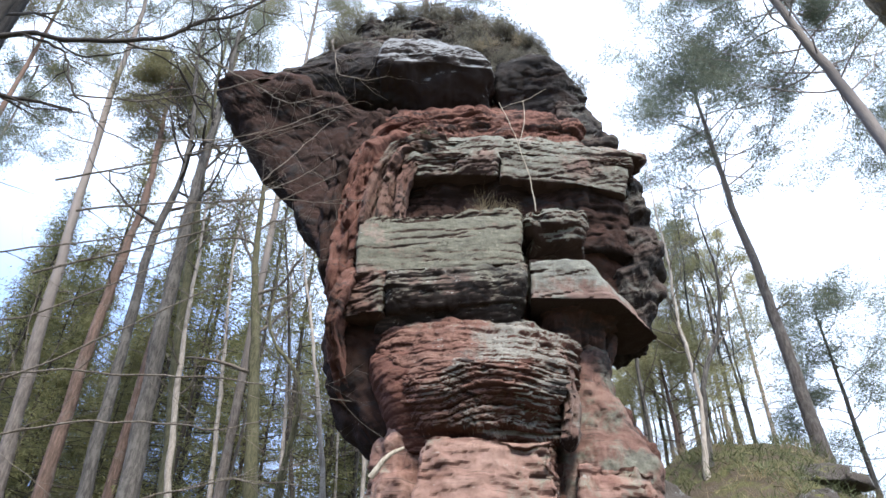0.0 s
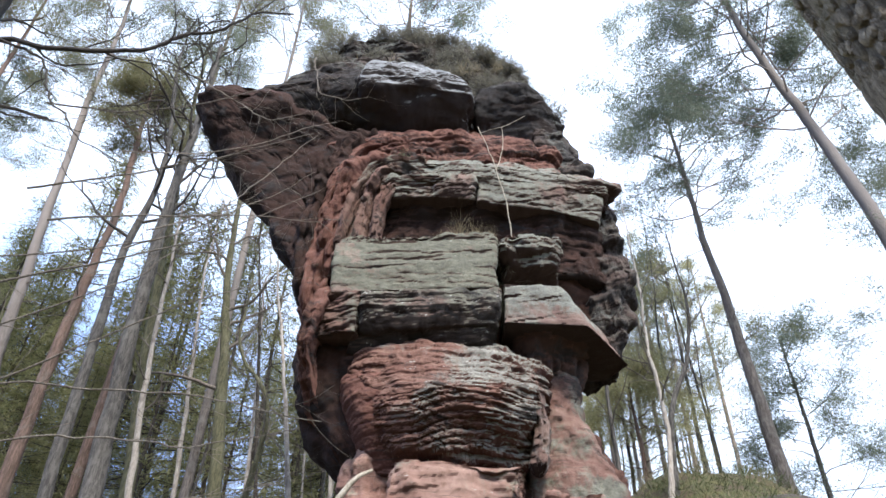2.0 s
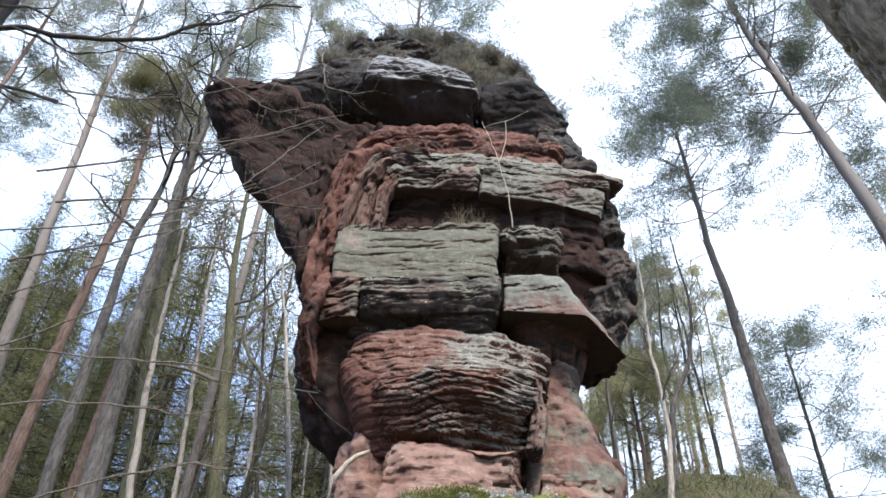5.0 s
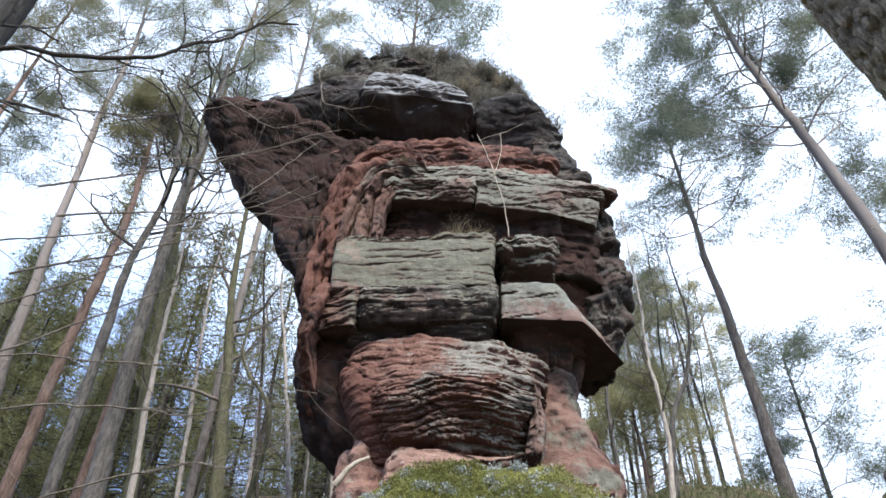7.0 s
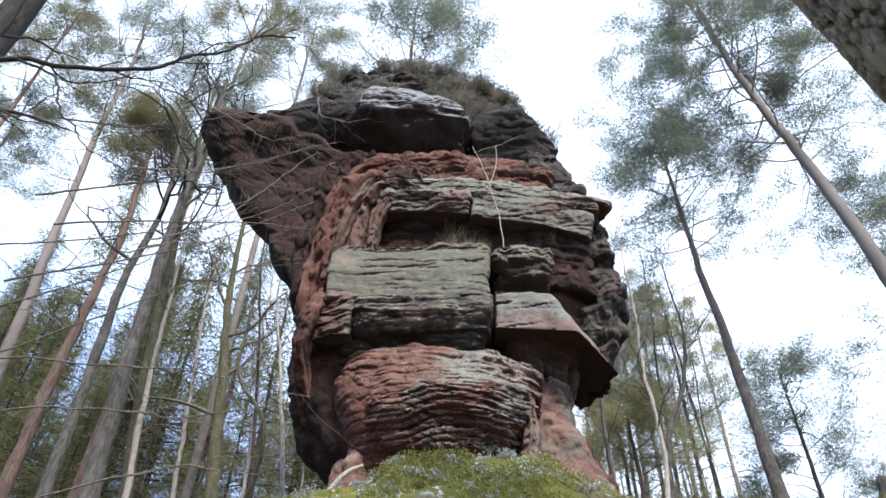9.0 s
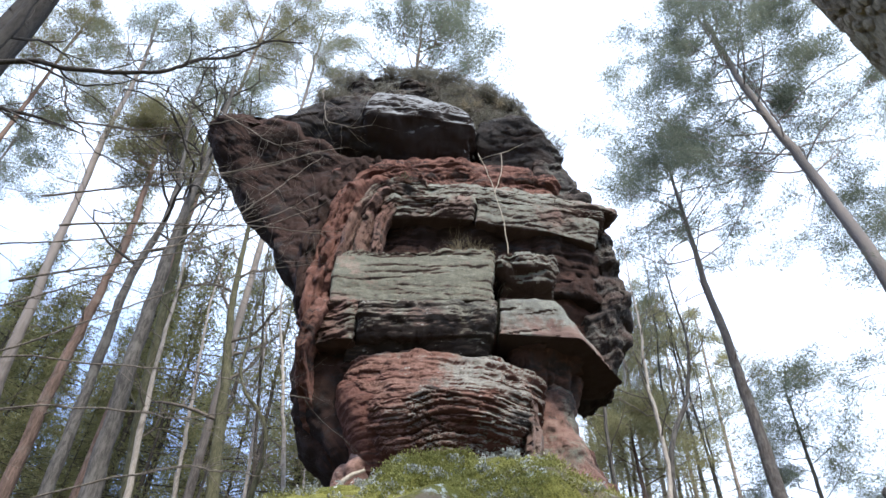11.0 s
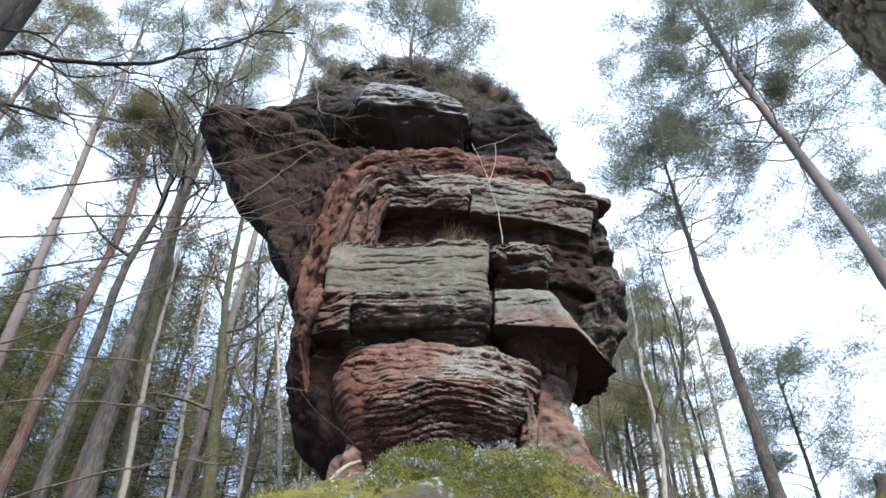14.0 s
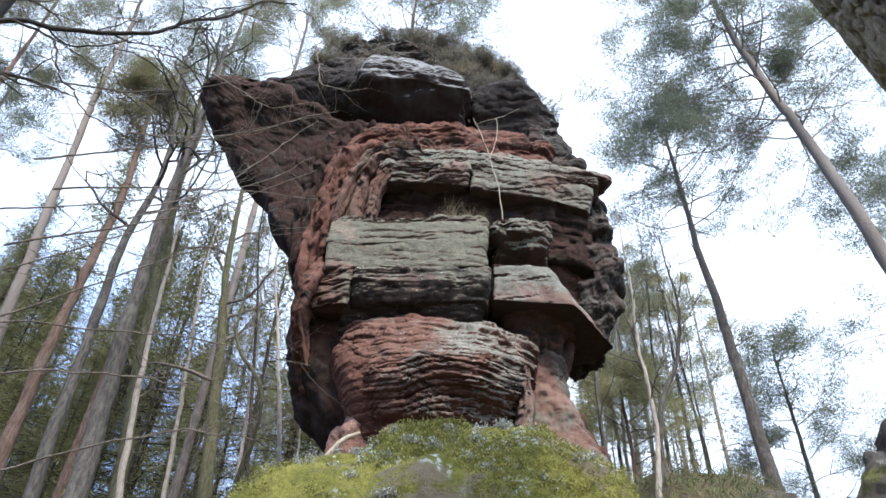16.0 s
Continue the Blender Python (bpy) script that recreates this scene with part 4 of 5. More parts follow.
# trees that stand apart on the left
def stand(make, name, seed, r, at_y, via, *mats, **kw):
    """A tree whose trunk climbs through the (x, z) points of via."""
    z = foot(via[0][0], at_y)
    return make(name, seed, via[-1][1] - z, r, *mats, x=via[0][0], y=at_y, z=z, via=via, **kw)


stand(pine, "scots_pine", 1, 0.165, 14, [(-9.75, 9.9), (-10.1, 13.24), (-10.2, 15.54), (-10.5, 17.5), (-10.42, 19.0), (-10.54, 21.6), (-10.89, 24.4)], BARK_PINE, NEEDLE, 0.26, label="tall Scots pine with a bent bare grey trunk", reach=2.3, limbs=18, clumps=0.4, stubs=16)
stand(pine, "scots_pine", 2, 0.165, 14, [(-8.44, 7.1), (-8.5, 9.8), (-8.42, 12.7), (-8.43, 14.3), (-8.54, 15.6), (-8.85, 18.6)], BARK_RED, NEEDLE_OLIVE, 0.19, label="Scots pine with reddish bark and a yellow-green crown", limbs=18, reach=1.5, stubs=14)
stand(bare, "oak_tree", 3, 0.14, 13, [(-7.0, 6.5), (-7.14, 8.8), (-7.28, 11.4), (-7.15, 12.4), (-6.98, 14.15), (-7.2, 15.9), (-7.55, 17.6), (-7.75, 20.0)], BARK_OAK, TWIG_DARK, start=0.5, limbs=18, reach=3.6, bend=0.34, stout=0.4, label="leafless oak with crooked limbs")
stand(bare, "oak_tree", 4, 0.19, 12, [(-5.73, 6.1), (-5.91, 9.0), (-5.98, 11.2), (-6.06, 13.3), (-6.01, 15.0), (-6.04, 16.6), (-6.1, 18.0)], BARK_OAK, TWIG_DARK, start=0.62, limbs=16, reach=4.2, bend=0.34, thin=0.22, stout=0.3, label="tall leafless oak with a straight grey trunk and twisted crown")
stand(bare, "beech_tree", 5, 0.19, 16, [(-5.07, 7.8), (-5.5, 11.3), (-5.85, 13.1), (-6.07, 15.6), (-6.2, 18.0)], BARK_GREEN, TWIG, start=0.4, limbs=12, reach=2.8, bend=0.25, label="leafless tree with green algae on its trunk")
stand(pine, "scots_pine", 6, 0.16, 16, [(-7.07, 7.7), (-7.5, 10.3), (-7.9, 13.4), (-8.6, 20.0), (-8.8, 24.5)], BARK_GREEN, NEEDLE, 0.25, label="slender Scots pine with a greenish trunk", clumps=0.6)
stand(bare, "birch_tree", 7, 0.085, 15, [(-6.42, 7.3), (-6.7, 9.85), (-6.95, 12.7), (-7.1, 14.2), (-7.2, 17.0)], BARK_PALE, TWIG, start=0.35, limbs=11, reach=1.7, bend=0.2, depth=2, label="thin leafless birch with pale bark")
stand(bare, "birch_tree", 8, 0.08, 18, [(-6.7, 8.5), (-7.04, 12.2), (-7.4, 14.6), (-7.5, 18)], BARK_PALE, TWIG, start=0.4, limbs=10, reach=1.7, bend=0.2, depth=2, label="thin leafless birch with pale bark")
stand(bare, "birch_tree", 13, 0.07, 15, [(-3.41, 7.6), (-3.7, 9.2), (-3.99, 10.7), (-4.44, 12.4), (-4.5, 15)], BARK_PALE, TWIG, start=0.3, limbs=10, reach=1.6, bend=0.22, depth=2, label="thin leafless birch with pale bark")
stand(bare, "young_beech", 10, 0.06, 17, [(-4.6, 9.3), (-5.07, 12.3), (-5.57, 15.4), (-5.7, 18.5)], BARK_DARK, TWIG_DARK, start=0.5, limbs=9, reach=1.4, bend=0.2, depth=2, label="slender dark leafless young tree")
stand(bare, "crooked_sapling", 11, 0.09, 15, [(-3.96, 7.6), (-3.85, 8.6), (-3.95, 9.2), (-4.6, 9.75), (-4.9, 10.3), (-4.95, 12.5)], BARK_GREEN, TWIG, start=0.4, limbs=9, reach=1.6, bend=0.25, depth=2, label="crooked leafless sapling with mossy bark")
for i, (x, y, z1, r_, warm, wide, full) in enumerate(((-9.2, 18, 33.0, 0.15, 1, 3.2, 0.8), (-6.4, 18, 31.5, 0.14, 1, 3.0, 1.0), (-13.6, 14, 25.2, 0.13, 1, 2.4, 0.9), (-14.0, 15, 20.6, 0.1, 0, 1.8, 0.6))):
    pine("scots_pine", 14 + i, z1 - foot(x, y), r_, (BARK_RED, BARK_PINE)[i % 2], NEEDLE_OLIVE if warm else NEEDLE, 0.26, (0.0, 0), x=x, y=y, z=foot(x, y), label="tall Scots pine with a brownish green crown" if warm else "tall Scots pine with a grey-green crown", limbs=20, reach=wide, clumps=full)

# trees that stand apart on the right and behind the cap
stand(pine, "scots_pine", 21, 0.175, 16.6, [(7.91, 8.35), (7.86, 10.0), (7.8, 12.9), (7.6, 15.4), (7.54, 17.5), (7.45, 20.9)], BARK_PINE, NEEDLE, 0.36, label="Scots pine with a straight grey trunk and rounded crown", stubs=14, limbs=30, reach=3.1, clumps=0.85, thin=0.2)
stand(pine, "scots_pine", 22, 0.215, 12.3, [(9.6, 8.5), (9.41, 11.3), (9.2, 13.7), (8.81, 15.9), (8.4, 17.6), (8.14, 19.6), (7.9, 22.6)], BARK_PINE, NEEDLE, 0.4, label="leaning Scots pine with an open crown", limbs=42, reach=3.9, clumps=1.5, thin=0.3)
pine("scots_pine", 23, 19.6, 0.11, BARK_RED, NEEDLE, 0.27, (0.012, 0), x=-1.4, y=12.6, z=foot(-1.4, 12.6), label="slender Scots pine behind the top of the rock", limbs=24, reach=2.7, stubs=4, clumps=0.8)
pine("scots_pine", 24, 14.3 - foot(10.7, 20), 0.1, BARK_OAK, NEEDLE, 0.85, (0, 0), x=10.7, y=20, z=foot(10.7, 20), label="bushy Scots pine with a deep crown", limbs=32, reach=2.8, clumps=0.6, stubs=2)
pine("scots_pine", 25, 16.6 - foot(7.4, 20), 0.08, BARK_OAK, NEEDLE_WARM, 0.5, (0, 0), x=7.4, y=20, z=foot(7.4, 20), label="Scots pine with a narrow grey-green crown", limbs=18, reach=2.2, clumps=0.32, stubs=6)
pine("scots_pine", 29, 12.0 - foot(5.1, 18), 0.08, BARK_RED, NEEDLE_WARM, 0.75, (0, 0), x=5.1, y=18, z=foot(5.1, 18), label="young pine with yellowish green needles", limbs=22, reach=2.0, clumps=0.65, stubs=2)
pine("scots_pine", 30, 11.5, 0.14, BARK_PINE, NEEDLE, 0.42, (-0.01, 0), x=12.3, y=13.5, z=foot(12.3, 13.5), label="Scots pine whose limbs reach in from the side", limbs=24, reach=3.1, clumps=0.8)
stand(bare, "birch_tree", 26, 0.055, 14, [(4.4, 7.3), (4.54, 8.6), (4.35, 10.0), (4.41, 11.5), (4.3, 14.5)], BARK_PALE, TWIG, start=0.25, limbs=15, reach=2.2, bend=0.25, depth=3, label="crooked leafless birch on the slope")
stand(bare, "birch_tree", 27, 0.07, 14.3, [(4.6, 7.8), (4.7, 8.7), (5.3, 9.6), (5.6, 11.2), (5.5, 13.5)], BARK_OAK, TWIG, start=0.3, limbs=13, reach=1.8, bend=0.22, depth=3, label="slender leafless tree on the slope")
bare("birch_tree", 28, 9, 0.05, BARK_OAK, TWIG, (0.0, 0), 0.3, 9, 1.4, 0.2, 2, x=3.1, y=12.7, z=foot(3.1, 12.7), label="thin leafless sapling on the slope")

# trees close to the camera, mostly out of view
near = thing("near_pine", 0.99 + 0.162 * (3.4 - foot(1.4, 1.4)), 1.4, foot(1.4, 1.4), "thick pine trunk with rugged furrowed bark plates beside the viewer", "tree")
bark_line = trunk_line(np.random.default_rng(31), 9.0, (-0.162, 0.0), 0.0, 300)
bv, bf = tube(bark_line, np.linspace(0.225, 0.16, 300), 96)
mid = np.repeat(bark_line, 96, 0)
furrow = bulges(bv * np.array([15, 15, 6]), 6) + 0.5 * rough(bv * np.array([34, 34, 16]), 3, 8)
bv = mid + (bv - mid) * (1 + 0.05 * furrow)[:, None]
near_trunk = child("trunk", mesh_of("trunk", bv, bf, BARK_NEAR), near)


def bark_plate(rng, turn_, z):
    """A curved, worn plate of bark on the near trunk."""
    w, h = rng.uniform(0.009, 0.016), rng.uniform(0.014, 0.032)
    r0 = np.interp(z, bark_line[:, 2], np.linspace(0.225, 0.16, 300))
    mid_ = np.array([np.interp(z, bark_line[:, 2], bark_line[:, a]) for a in range(3)])
    v = []
    for scale, lift in ((1.0, -0.012), (0.9, 0.004), (0.55, 0.009)):
        for k in range(8):
            q = k / 8 * 2 * math.pi
            e = scale * (0.8 + 0.3 * rng.random())
            a = turn_ + e * math.cos(q) * w / r0
            dz = e * math.sin(q) * h
            v.append(mid_ + np.array([(r0 + lift) * math.cos(a) - 0.162 * dz, (r0 + lift) * math.sin(a), dz]))
    f = [[8 * l + k, 8 * l + (k + 1) % 8, 8 * l + 8 + (k + 1) % 8, 8 * l + 8 + k] for l in range(2) for k in range(8)]
    return mesh_of("bark_plate", np.array(v), f + [list(range(16, 24))], BARK_NEAR, False)


plate_rng = np.random.default_rng(33)
near_foot = foot(1.4, 1.4)
for row in range(26):
    for col in range(11):
        child("bark_plate", bark_plate(plate_rng, math.radians(124 + 7.5 * col + 3.7 * (row % 2) + plate_rng.uniform(-2.5, 2.5)), 2.75 - near_foot + 0.044 * row + plate_rng.uniform(-0.014, 0.014)), near_trunk)
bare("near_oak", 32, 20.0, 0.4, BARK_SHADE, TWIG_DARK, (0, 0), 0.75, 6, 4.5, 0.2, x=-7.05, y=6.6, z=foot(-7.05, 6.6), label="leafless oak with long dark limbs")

# woods behind
rng = np.random.default_rng(77)
spruces = [spruce("spruce", 40 + i, 15 + 2 * i, 0.11, NEEDLE_DARK, x=-12 + 3.2 * i, y=24 + i, z=foot(-12 + 3.2 * i, 24 + i), label="dark green spruce in the wood behind", group="spruces in the wood") for i in range(3)]
pines = [pine("wood_pine", 50 + i, 11 + i, 0.1, BARK_LIT, (NEEDLE_WARM, NEEDLE)[i == 1], 0.6, x=7 + 2.0 * i, y=24 + i, z=foot(7 + 2.0 * i, 24 + i), label="slender pine with a loose crown in the wood behind", group="pines in the wood", limbs=18, reach=1.8, fine=1.1, clumps=0.42) for i in range(3)]
bares = [bare("wood_birch", 60 + i, 11 + i, 0.055, BARK_OAK if i else BARK_PALE, TWIG, (0.02, 0), 0.3, 12, 1.9, 0.2, 2, x=5.2 + 1.5 * i, y=19 + i, z=foot(5.2 + 1.5 * i, 19 + i), label="thin leafless birch in the wood behind", group="birches in the wood") for i in range(3)]


def scatter(kinds, count, x0, x1, y0, y1, lo, hi):
    for i in range(count):
        y = rng.uniform(y0, y1)
        x = rng.uniform(x0, x1) * (abs(y) / 25)
        s = rng.uniform(lo, hi)
        copy_thing(kinds[i % len(kinds)], pose(x, y, foot(x, y) - 0.1, 0, 0, rng.uniform(0, 360)) @ Matrix.Scale(s, 4))


scatter(spruces, 46, -19, -1, 19, 38, 0.7, 1.08)
scatter(spruces, 26, -21, -1, 22, 38, 0.5, 0.85)
scatter(spruces, 10, -22, -11, 20, 30, 0.85, 1.1)
scatter(pines, 8, 3.5, 10.3, 20, 40, 0.65, 1.0)
scatter(bares, 17, 3.2, 10.0, 18, 34, 0.7, 1.05)
scatter(bares, 10, -12, -2, 16, 26, 0.9, 1.2)
scatter(spruces, 8, -22, -12, 18, 30, 0.5, 0.8)
# unseen trees added behind the camera to block light from the low sky
scatter(spruces, 16, -22, 22, -24, -13, 0.95, 1.2)
scatter(pines[:1], 8, -24, 24, -26, -12, 0.9, 1.3)


def fuzz(name, ob, seed, mat, count, length, width, low, high, label, grain=3.2):
    """Short growth on the upper skin of a boulder, in patches."""
    r = np.random.default_rng(seed)
    co = np.empty(len(ob.data.vertices) * 3, np.float32)
    ob.data.vertices.foreach_get("co", co)
    nor = np.empty_like(co)
    ob.data.vertices.foreach_get("normal", nor)
    co, nor = co.reshape(-1, 3).astype(float), nor.reshape(-1, 3).astype(float)
    patch = rough(co * grain, 4, seed)
    ok = (co[:, 2] > 1.9) & (co[:, 1] < 4.2) & (patch > low) & (patch < high)
    pick = r.choice(np.flatnonzero(ok), count)
    p = co[pick] + r.normal(0, 0.012, (count, 3))
    a = nor[pick] + r.normal(0, 0.55, (count, 3))
    a /= np.linalg.norm(a, axis=1, keepdims=True)
    b = np.cross(a, r.normal(0, 1, (count, 3)))
    b /= np.linalg.norm(b, axis=1, keepdims=True)
    ln, wd = length * r.uniform(0.5, 1.4, (count, 1)), width * r.uniform(0.7, 1.3, (count, 1))
    v = np.stack([p - b * wd / 2, p + a * ln * 0.5 - b * wd * 0.6, p + a * ln, p + a * ln * 0.5 + b * wd * 0.6], 1).reshape(-1, 3)
    return tagged(new(name, mesh_of(name, v, np.arange(4 * count).reshape(count, 4), mat, False)), label, "moss", kind="stuff")


moss_stone = scene.objects["mossy_boulder"]
fuzz("moss", moss_stone, 3, MOSS_TIP, 60000, 0.011, 0.005, 0.02, 9, "soft green moss growing over the boulder")
fuzz("lichen", moss_stone, 8, LICHEN, 16000, 0.01, 0.008, 0.72, 9, "silver-grey lichen on the mossy boulder", 15.0)

# ---------------------------------------------------------------- rocks and low growth on the slope
for x, y, rx, ry, h, seed in ((2.9, 11.6, 0.9, 0.8, 1.25, 71), (2.4, 10.6, 0.75, 0.6, 1.4, 72), (4.0, 12.2, 0.9, 0.7, 0.15, 73), (3.6, 10.4, 0.8, 0.6, 0.5, 74), (6.1, 13.6, 0.8, 0.7, 0.1, 75), (4.0, 6.2, 0.95, 0.8, 1.9, 77), (5.4, 12.3, 0.6, 0.5, 0.12, 78), (3.3, 9.7, 0.5, 0.45, 0.6, 84), (-2.5, 9.4, 0.8, 0.7, 0.9, 79)):
    boulder("hillside_boulder", x, y, foot(x, y) - 0.35, rx, ry, h + 0.35, BOULDER, seed, "grey boulder with moss on the forest slope", 0.45, 120, 0.8, 0.09, 0.3)


def cover(name, seed, count, x0, x1, y0, y1, mat, length, width, label, size=0.2, per=14):
    """Low growth spread over the ground."""
    r = np.random.default_rng(seed)
    x, y = r.uniform(x0, x1, count), r.uniform(y0, y1, count)
    keep = rough(np.stack([x * 0.7, y * 0.7, 0 * x], 1), 2, seed) > -0.2
    x, y = x[keep], y[keep]
    v, f = blades(r, np.stack([x, y, height(x, y) + 0.08], 1), size, per, length, width, 0.5, -1.2)
    return tagged(new(name, mesh_of(name, v, f, mat, False)), label, "undergrowth", kind="stuff")


cover("undergrowth", 81, 1300, 2.6, 10, 8.6, 17, GREEN, 0.22, 0.016, "low green undergrowth on the slope")
cover("dead_bracken", 82, 900, 2.2, 10, 8.6, 17, STRAW, 0.2, 0.01, "dry brown bracken and grass on the slope")
cover("undergrowth", 83, 500, -12, -1.8, 8.5, 18, GREEN, 0.16, 0.02, "low green undergrowth below the trees")

# ---------------------------------------------------------------- growth on the rock
def surface(names):
    """Vertices of parts of the rock, to find tops by."""
    return np.concatenate([np.array([tuple(v.co) for v in o.data.vertices]) for o in rock.children if o.name.split(".")[0] in names])


crown_top = surface({"crown_bed", "cap_block", "flank_block", "roof_bed", "pale_bed"})


def top_at(points, x, y, reach=0.09):
    near = points[(np.abs(points[:, 0] - x) < reach) & (np.abs(points[:, 1] - y) < reach)]
    return near[:, 2].max() if len(near) else None


def tuft(name, seed, mat, height_, spread, count, width, label, category, flat=1.6):
    """A bunch of stems and leaves that rise from one foot."""
    r = np.random.default_rng(seed)
    pile = Pile()
    for _ in range(count):
        d = np.array([r.normal(0, spread), r.normal(0, spread), 1.0])
        line = limb_line(r, (r.normal(0, 0.05), r.normal(0, 0.05), -0.03), d, height_ * r.uniform(0.5, 1.1), 0.16, 4)
        pile.add(*tube(line, np.linspace(width, width * 0.3, 5), 3))
    return tagged(new(name, pile.mesh(name, mat)), label, category)


def shrub(name, seed, mat, size, label):
    r = np.random.default_rng(seed)
    ob = thing(name, label=label, category="shrub", group="heather on the cap")
    wood, ends = Pile(), []
    for _ in range(7):
        fork(r, wood, (r.normal(0, 0.04), r.normal(0, 0.04), -0.05), (r.normal(0, 0.6), r.normal(0, 0.6), 1), size * r.uniform(0.6, 1.0), 0.008, 1, 0.2, 0.02, 4, 0.6, ends, (3, 6))
    child("stem", wood.mesh("stem", TWIG_DARK), ob)
    v, f = blades(r, np.array(ends), 0.13, 18, 0.09, 0.01, 1.1, -0.8)
    tagged(child("foliage", mesh_of("foliage", v, f, mat, False), ob), kind="stuff")
    return ob


rng = np.random.default_rng(5)
shrubs = [shrub("heather_bush", 90, HEATHER, 0.34, "withered brown heather on top of the rock"), shrub("heather_bush", 91, HEATHER, 0.26, "withered brown heather on top of the rock"), shrub("heather_bush", 92, HEATHER, 0.3, "withered brown heather on top of the rock")]
first = 0
for i in range(100):
    x, y = rng.uniform(-2.7, 2.3), rng.uniform(9.25, 10.3)
    z = top_at(crown_top, x, y)
    if z is None or z < (12.2 if x < 1.0 else 10.6):
        continue
    m = pose(x, y, z - 0.06, 0, 0, rng.uniform(0, 360)) @ Matrix.Scale(rng.uniform(0.7, 1.25), 4)
    if first < 3:
        shrubs[first].matrix_basis = m
        first += 1
    else:
        copy_thing(shrubs[i % 3], m)

grasses = [tuft("grass_tuft", 95, STRAW, 0.4, 0.4, 60, 0.0022, "tuft of dry straw-coloured grass on the ledge", "grass"), tuft("grass_tuft", 96, GREEN, 0.2, 0.5, 50, 0.003, "small green grass tuft on the rock", "grass"), tuft("grass_tuft", 97, STRAW, 0.3, 0.5, 50, 0.0024, "tuft of dry grass on the cap", "grass")]
grasses[0].location, grasses[1].location, grasses[2].location = (0.12, 8.02, 8.2), (-0.72, 8.2, 9.86), (0.46, 9.1, 13.2)
for kind, x, y, z, s in ((0, 0.36, 8.05, 8.22, 0.8), (0, 0.55, 8.1, 8.24, 0.6), (0, -0.1, 8.1, 8.18, 0.5), (2, 0.2, 9.2, 13.25, 1.1), (2, -1.2, 9.3, 13.45, 1.2), (2, -1.9, 9.4, 13.6, 0.9), (1, 1.0, 8.5, 9.85, 0.7), (1, 1.3, 8.05, 8.15, 0.6), (2, 0.9, 9.3, 13.5, 1.1)):
    copy_thing(grasses[kind], pose(x, y, z, 0, 0, 80 * s * 7) @ Matrix.Scale(s, 4))


def stem(name, lines, mat, label, category, r=0.014):
    """A forked dry stem; the first line is the main one."""
    ob = thing(name, *lines[0][0], label=label, category=category)
    for i, pts in enumerate(lines):
        c = np.array(pts, float) - np.array(lines[0][0])
        t = np.linspace(0, len(c) - 1, 12 * len(c))
        k = np.stack([np.interp(t, np.arange(len(c)), c[:, a]) for a in range(3)], 1)
        for _ in range(5):
            k[1:-1] = (k[:-2] + k[1:-1] * 2 + k[2:]) / 4
        k = k + 0.012 * rough(k * 5 + i, 2, 3)[:, None]
        rad = r if i == 0 else r * 0.7
        v, f = tube(k, np.linspace(rad, rad * 0.5, len(k)), 7)
        child("main_stem" if i == 0 else "side_stem", mesh_of("stem", v, f, mat), ob)
    return ob


stem("dead_sapling", [
    [(0.85, 7.92, 8.12), (0.8, 7.9, 8.63), (0.71, 7.88, 9.09), (0.66, 7.88, 9.32), (0.55, 7.95, 9.9), (0.42, 8.05, 10.4)],
    [(0.67, 7.88, 9.3), (0.78, 7.92, 9.84), (0.78, 7.95, 10.3), (0.9, 8.0, 10.42), (1.16, 8.0, 10.62)],
    [(0.78, 7.95, 10.3), (0.6, 8.1, 10.4), (0.45, 8.2, 10.42)],
], DRY, "thin dead forked sapling bleached pale on the ledge", "dead plant", 0.009)
stem("pale_root", [[(-1.06, 7.66, 4.5), (-0.95, 7.64, 4.66), (-0.86, 7.66, 4.75), (-0.76, 7.72, 4.82)]], DRY, "short pale dead root at the foot of the rock", "root", 0.035)

# ---------------------------------------------------------------- bare limbs in front of the wood
def limb(name, pts, r, seed, mat, label, twigs=8, reach=0.9, bend=0.16):
    """A long limb that comes in from a tree at the side, with its twigs."""
    g = np.random.default_rng(seed)
    ob = thing(name, *pts[0], label=label, category="branch")
    c = np.array(pts, float) - np.array(pts[0])
    t = np.linspace(0, len(c) - 1, 14 * len(c))
    k = np.stack([np.interp(t, np.arange(len(c)), c[:, a]) for a in range(3)], 1)
    for _ in range(8):
        k[1:-1] = (k[:-2] + k[1:-1] * 2 + k[2:]) / 4
    k = k + 0.05 * rough(k * 1.8 + seed, 3, seed)[:, None] * np.array([0.4, 0.4, 1.0]) + 0.02 * rough(k * 6, 2, seed + 1)[:, None]
    main = child("limb", mesh_of("limb", *tube(k, np.linspace(r, r * 0.3, len(k)), 8), mat), ob)
    for _ in range(twigs):
        i = g.integers(len(k) // 6, len(k) - 1)
        d = k[i] - k[i - 1]
        d = d / np.linalg.norm(d) + g.normal(0, 0.55, 3)
        pile = Pile()
        fork(g, pile, k[i], d, reach * g.uniform(0.5, 1.2), r * (1 - 0.65 * i / len(k)) * 0.5, 2, bend, 0.02, 5, 0.5, None, (1, 4))
        tagged(child("twig", pile.mesh("twig", mat), main), kind="stuff")
    return ob


limb("oak_limb", [(-6.9, 6.6, 10.4), (-6.17, 6.6, 10.47), (-5.59, 6.6, 10.27), (-4.81, 6.6, 10.19), (-4.18, 6.6, 10.27), (-3.82, 6.6, 10.62), (-3.4, 6.6, 10.66), (-2.88, 6.6, 11.2), (-2.4, 6.7, 11.3)], 0.042, 1, TWIG_DARK, "long dark crooked oak limb without leaves", 14, 1.3, 0.25)
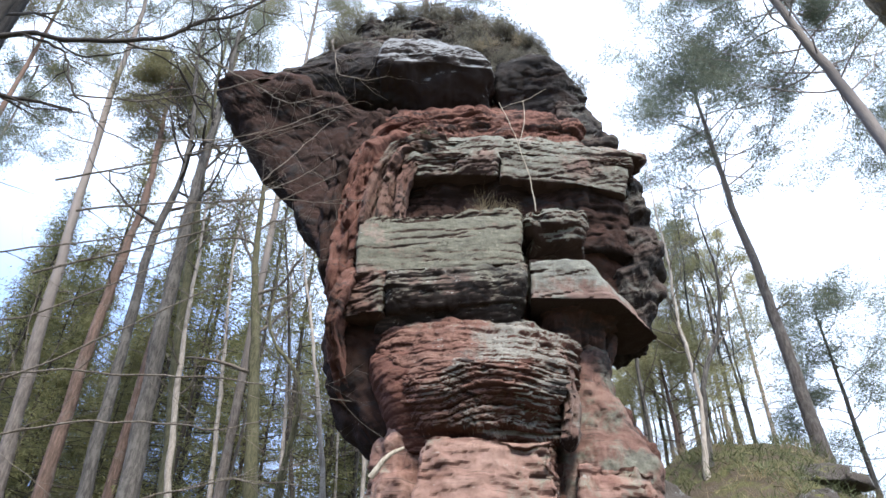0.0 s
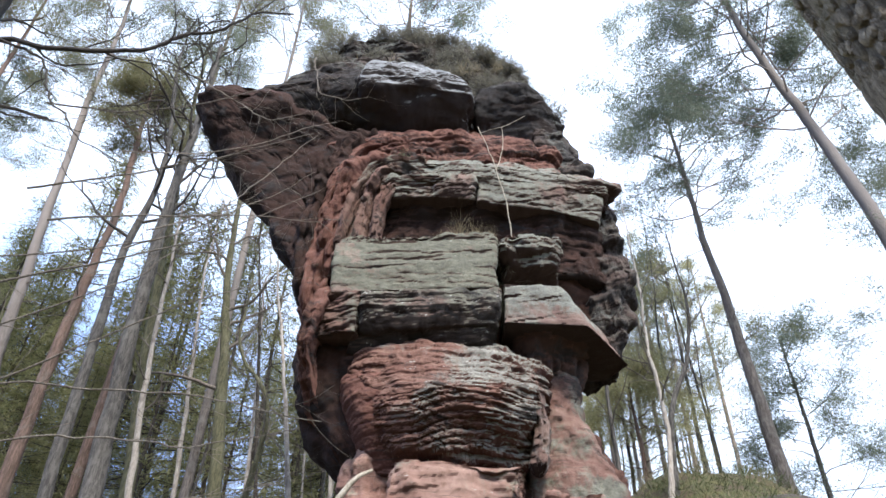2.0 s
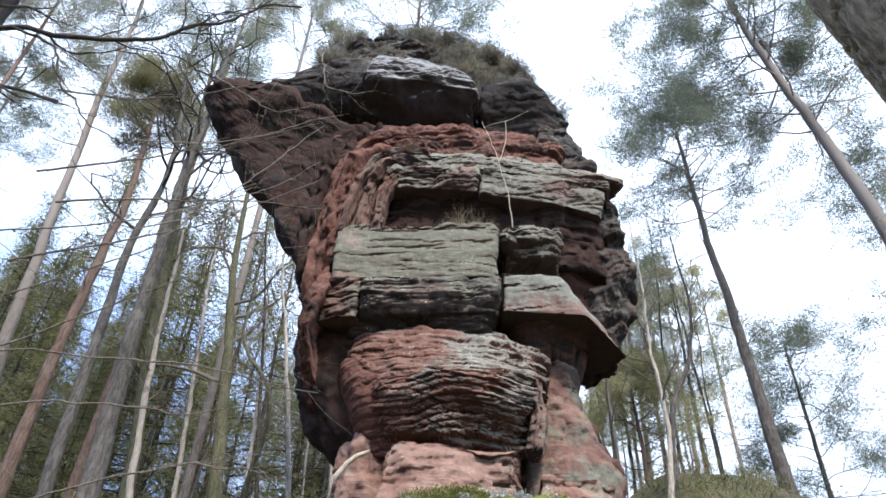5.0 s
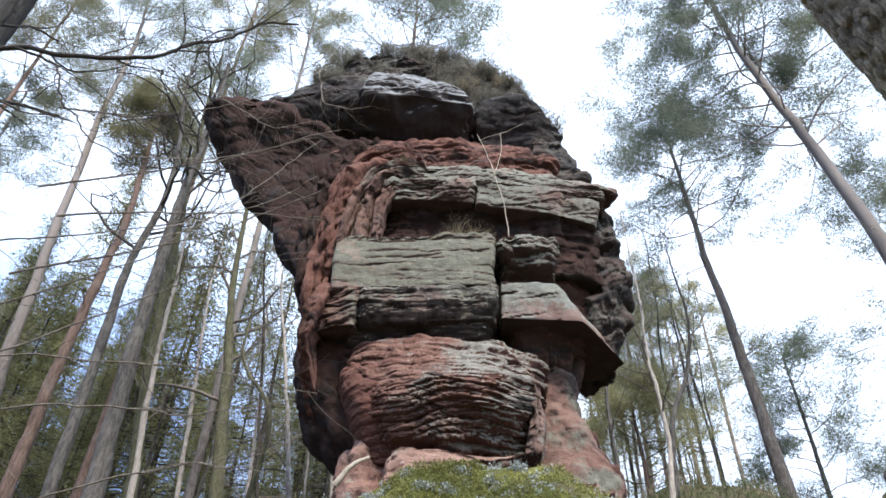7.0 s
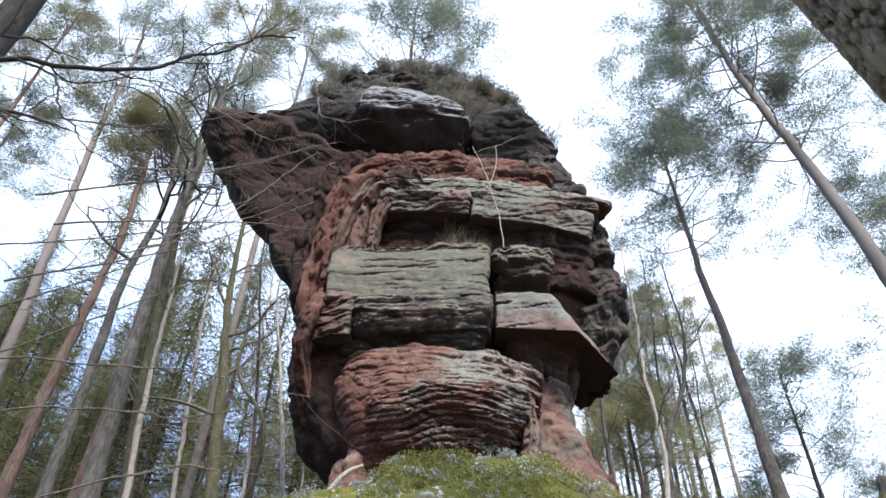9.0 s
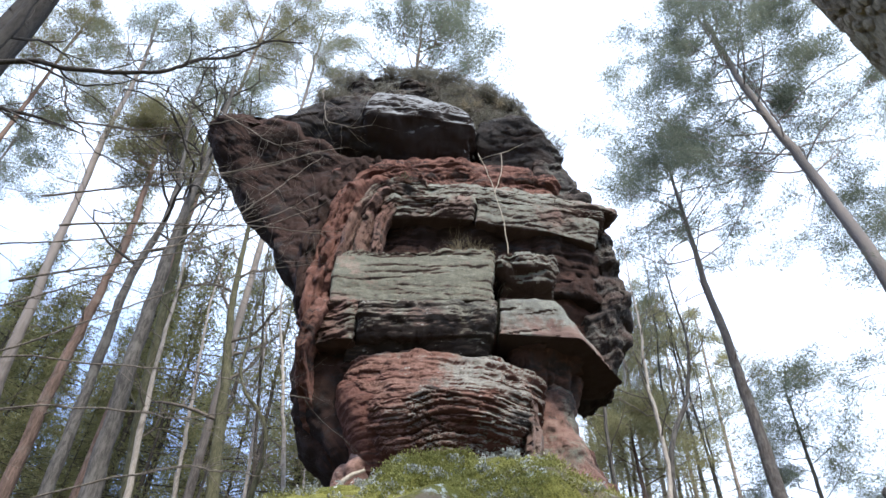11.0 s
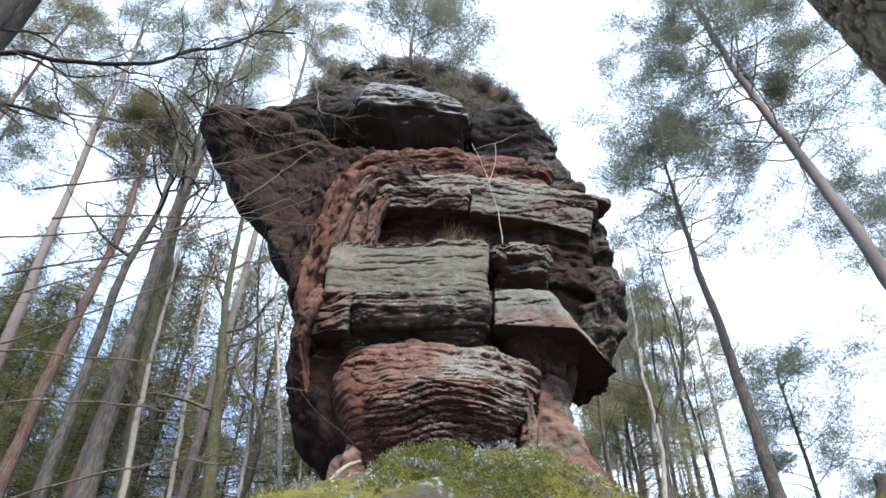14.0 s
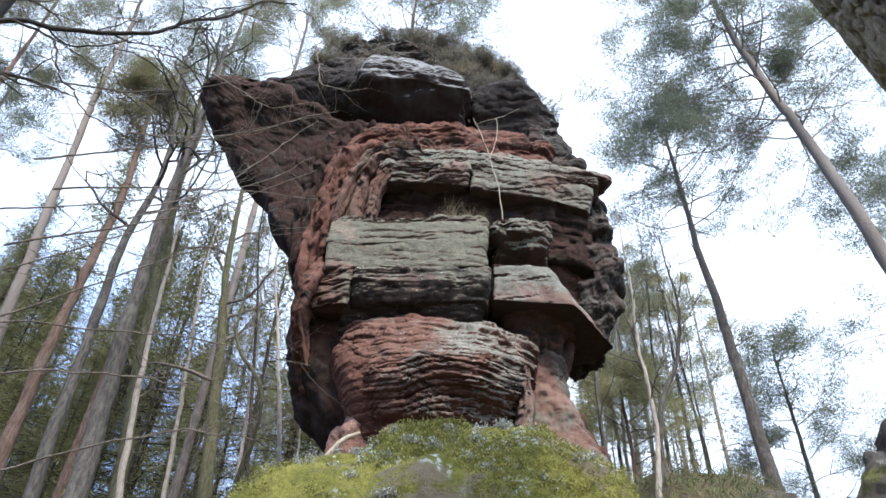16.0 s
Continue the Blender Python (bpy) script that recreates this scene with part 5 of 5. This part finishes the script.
limb("oak_limb", [(-6.3, 6.6, 10.45), (-5.75, 6.6, 10.1), (-5.47, 6.6, 9.78), (-5.1, 6.6, 9.14), (-4.54, 6.6, 8.45), (-4.1, 6.7, 8.2)], 0.022, 2, TWIG_DARK, "dark crooked oak limb without leaves", 8, 1.0, 0.25)
for i, pts in enumerate((
    [(-4.4, 5.5, 3.9), (-3.26, 5.5, 4.2), (-1.94, 5.5, 4.15), (-1.1, 5.6, 4.35)],
    [(-4.6, 5.5, 4.5), (-3.48, 5.5, 4.68), (-1.62, 5.5, 4.5), (-0.95, 5.6, 4.4)],
    [(-4.2, 5.5, 3.2), (-2.93, 5.5, 3.44), (-1.65, 5.5, 3.79), (-1.2, 5.6, 3.8)],
    [(-5.0, 5.5, 5.6), (-3.98, 5.5, 5.82), (-2.6, 5.6, 6.1), (-1.9, 5.7, 6.7)],
    [(-4.7, 5.4, 4.9), (-3.68, 5.5, 5.12), (-2.7, 5.6, 5.7), (-2.2, 5.7, 6.5)],
    [(-4.4, 5.2, 4.1), (-3.3, 5.3, 4.55), (-2.2, 5.4, 5.3), (-1.5, 5.5, 5.6)],
)):
    limb("beech_limb", pts, 0.011, 10 + i, TWIG, "thin bare beech limb reaching across from the side", 7, 0.8, 0.14)
for i, pts in enumerate((
    [(-5.2, 7.0, 8.0), (-4.0, 7.1, 8.4), (-3.08, 7.2, 8.78), (-1.9, 7.3, 9.4)],
    [(-5.0, 7.0, 6.6), (-3.9, 7.1, 7.0), (-3.01, 7.2, 7.36), (-1.7, 7.3, 8.3)],
    [(-4.8, 7.0, 7.5), (-3.7, 7.1, 7.7), (-2.59, 7.2, 7.79), (-1.6, 7.3, 7.8)],
    [(-5.6, 7.0, 9.6), (-4.6, 7.1, 9.5), (-3.4, 7.2, 9.9), (-2.2, 7.3, 10.6)],
)):
    limb("oak_twig", pts, 0.015, 30 + i, TWIG, "thin bare twig in front of the overhang", 14, 0.8, 0.2)

for i, pts in enumerate((
    [(-4.9, 8.0, 9.7), (-3.97, 8.3, 9.97), (-3.1, 8.3, 10.16), (-2.38, 8.4, 10.7), (-1.9, 8.45, 10.9)],
    [(-4.4, 8.2, 11.7), (-3.56, 8.4, 11.3), (-2.98, 8.4, 10.86), (-2.48, 8.4, 11.03)],
    [(-2.4, 8.35, 12.5), (-2.37, 8.3, 12.2), (-2.22, 8.3, 11.45), (-1.75, 8.25, 11.2), (-1.36, 8.2, 11.25)],
    [(-4.1, 8.0, 8.2), (-3.36, 8.2, 8.67), (-2.6, 8.2, 9.0), (-1.97, 8.1, 9.45)],
    [(-4.0, 7.4, 7.4), (-3.28, 7.5, 7.79), (-2.66, 7.6, 8.66), (-1.99, 7.8, 9.89)],
)):
    limb("dry_twig", pts, 0.011, 50 + i, TWIG_GREY, "thin pale leafless twig hanging before the overhang", 12, 0.55, 0.24)

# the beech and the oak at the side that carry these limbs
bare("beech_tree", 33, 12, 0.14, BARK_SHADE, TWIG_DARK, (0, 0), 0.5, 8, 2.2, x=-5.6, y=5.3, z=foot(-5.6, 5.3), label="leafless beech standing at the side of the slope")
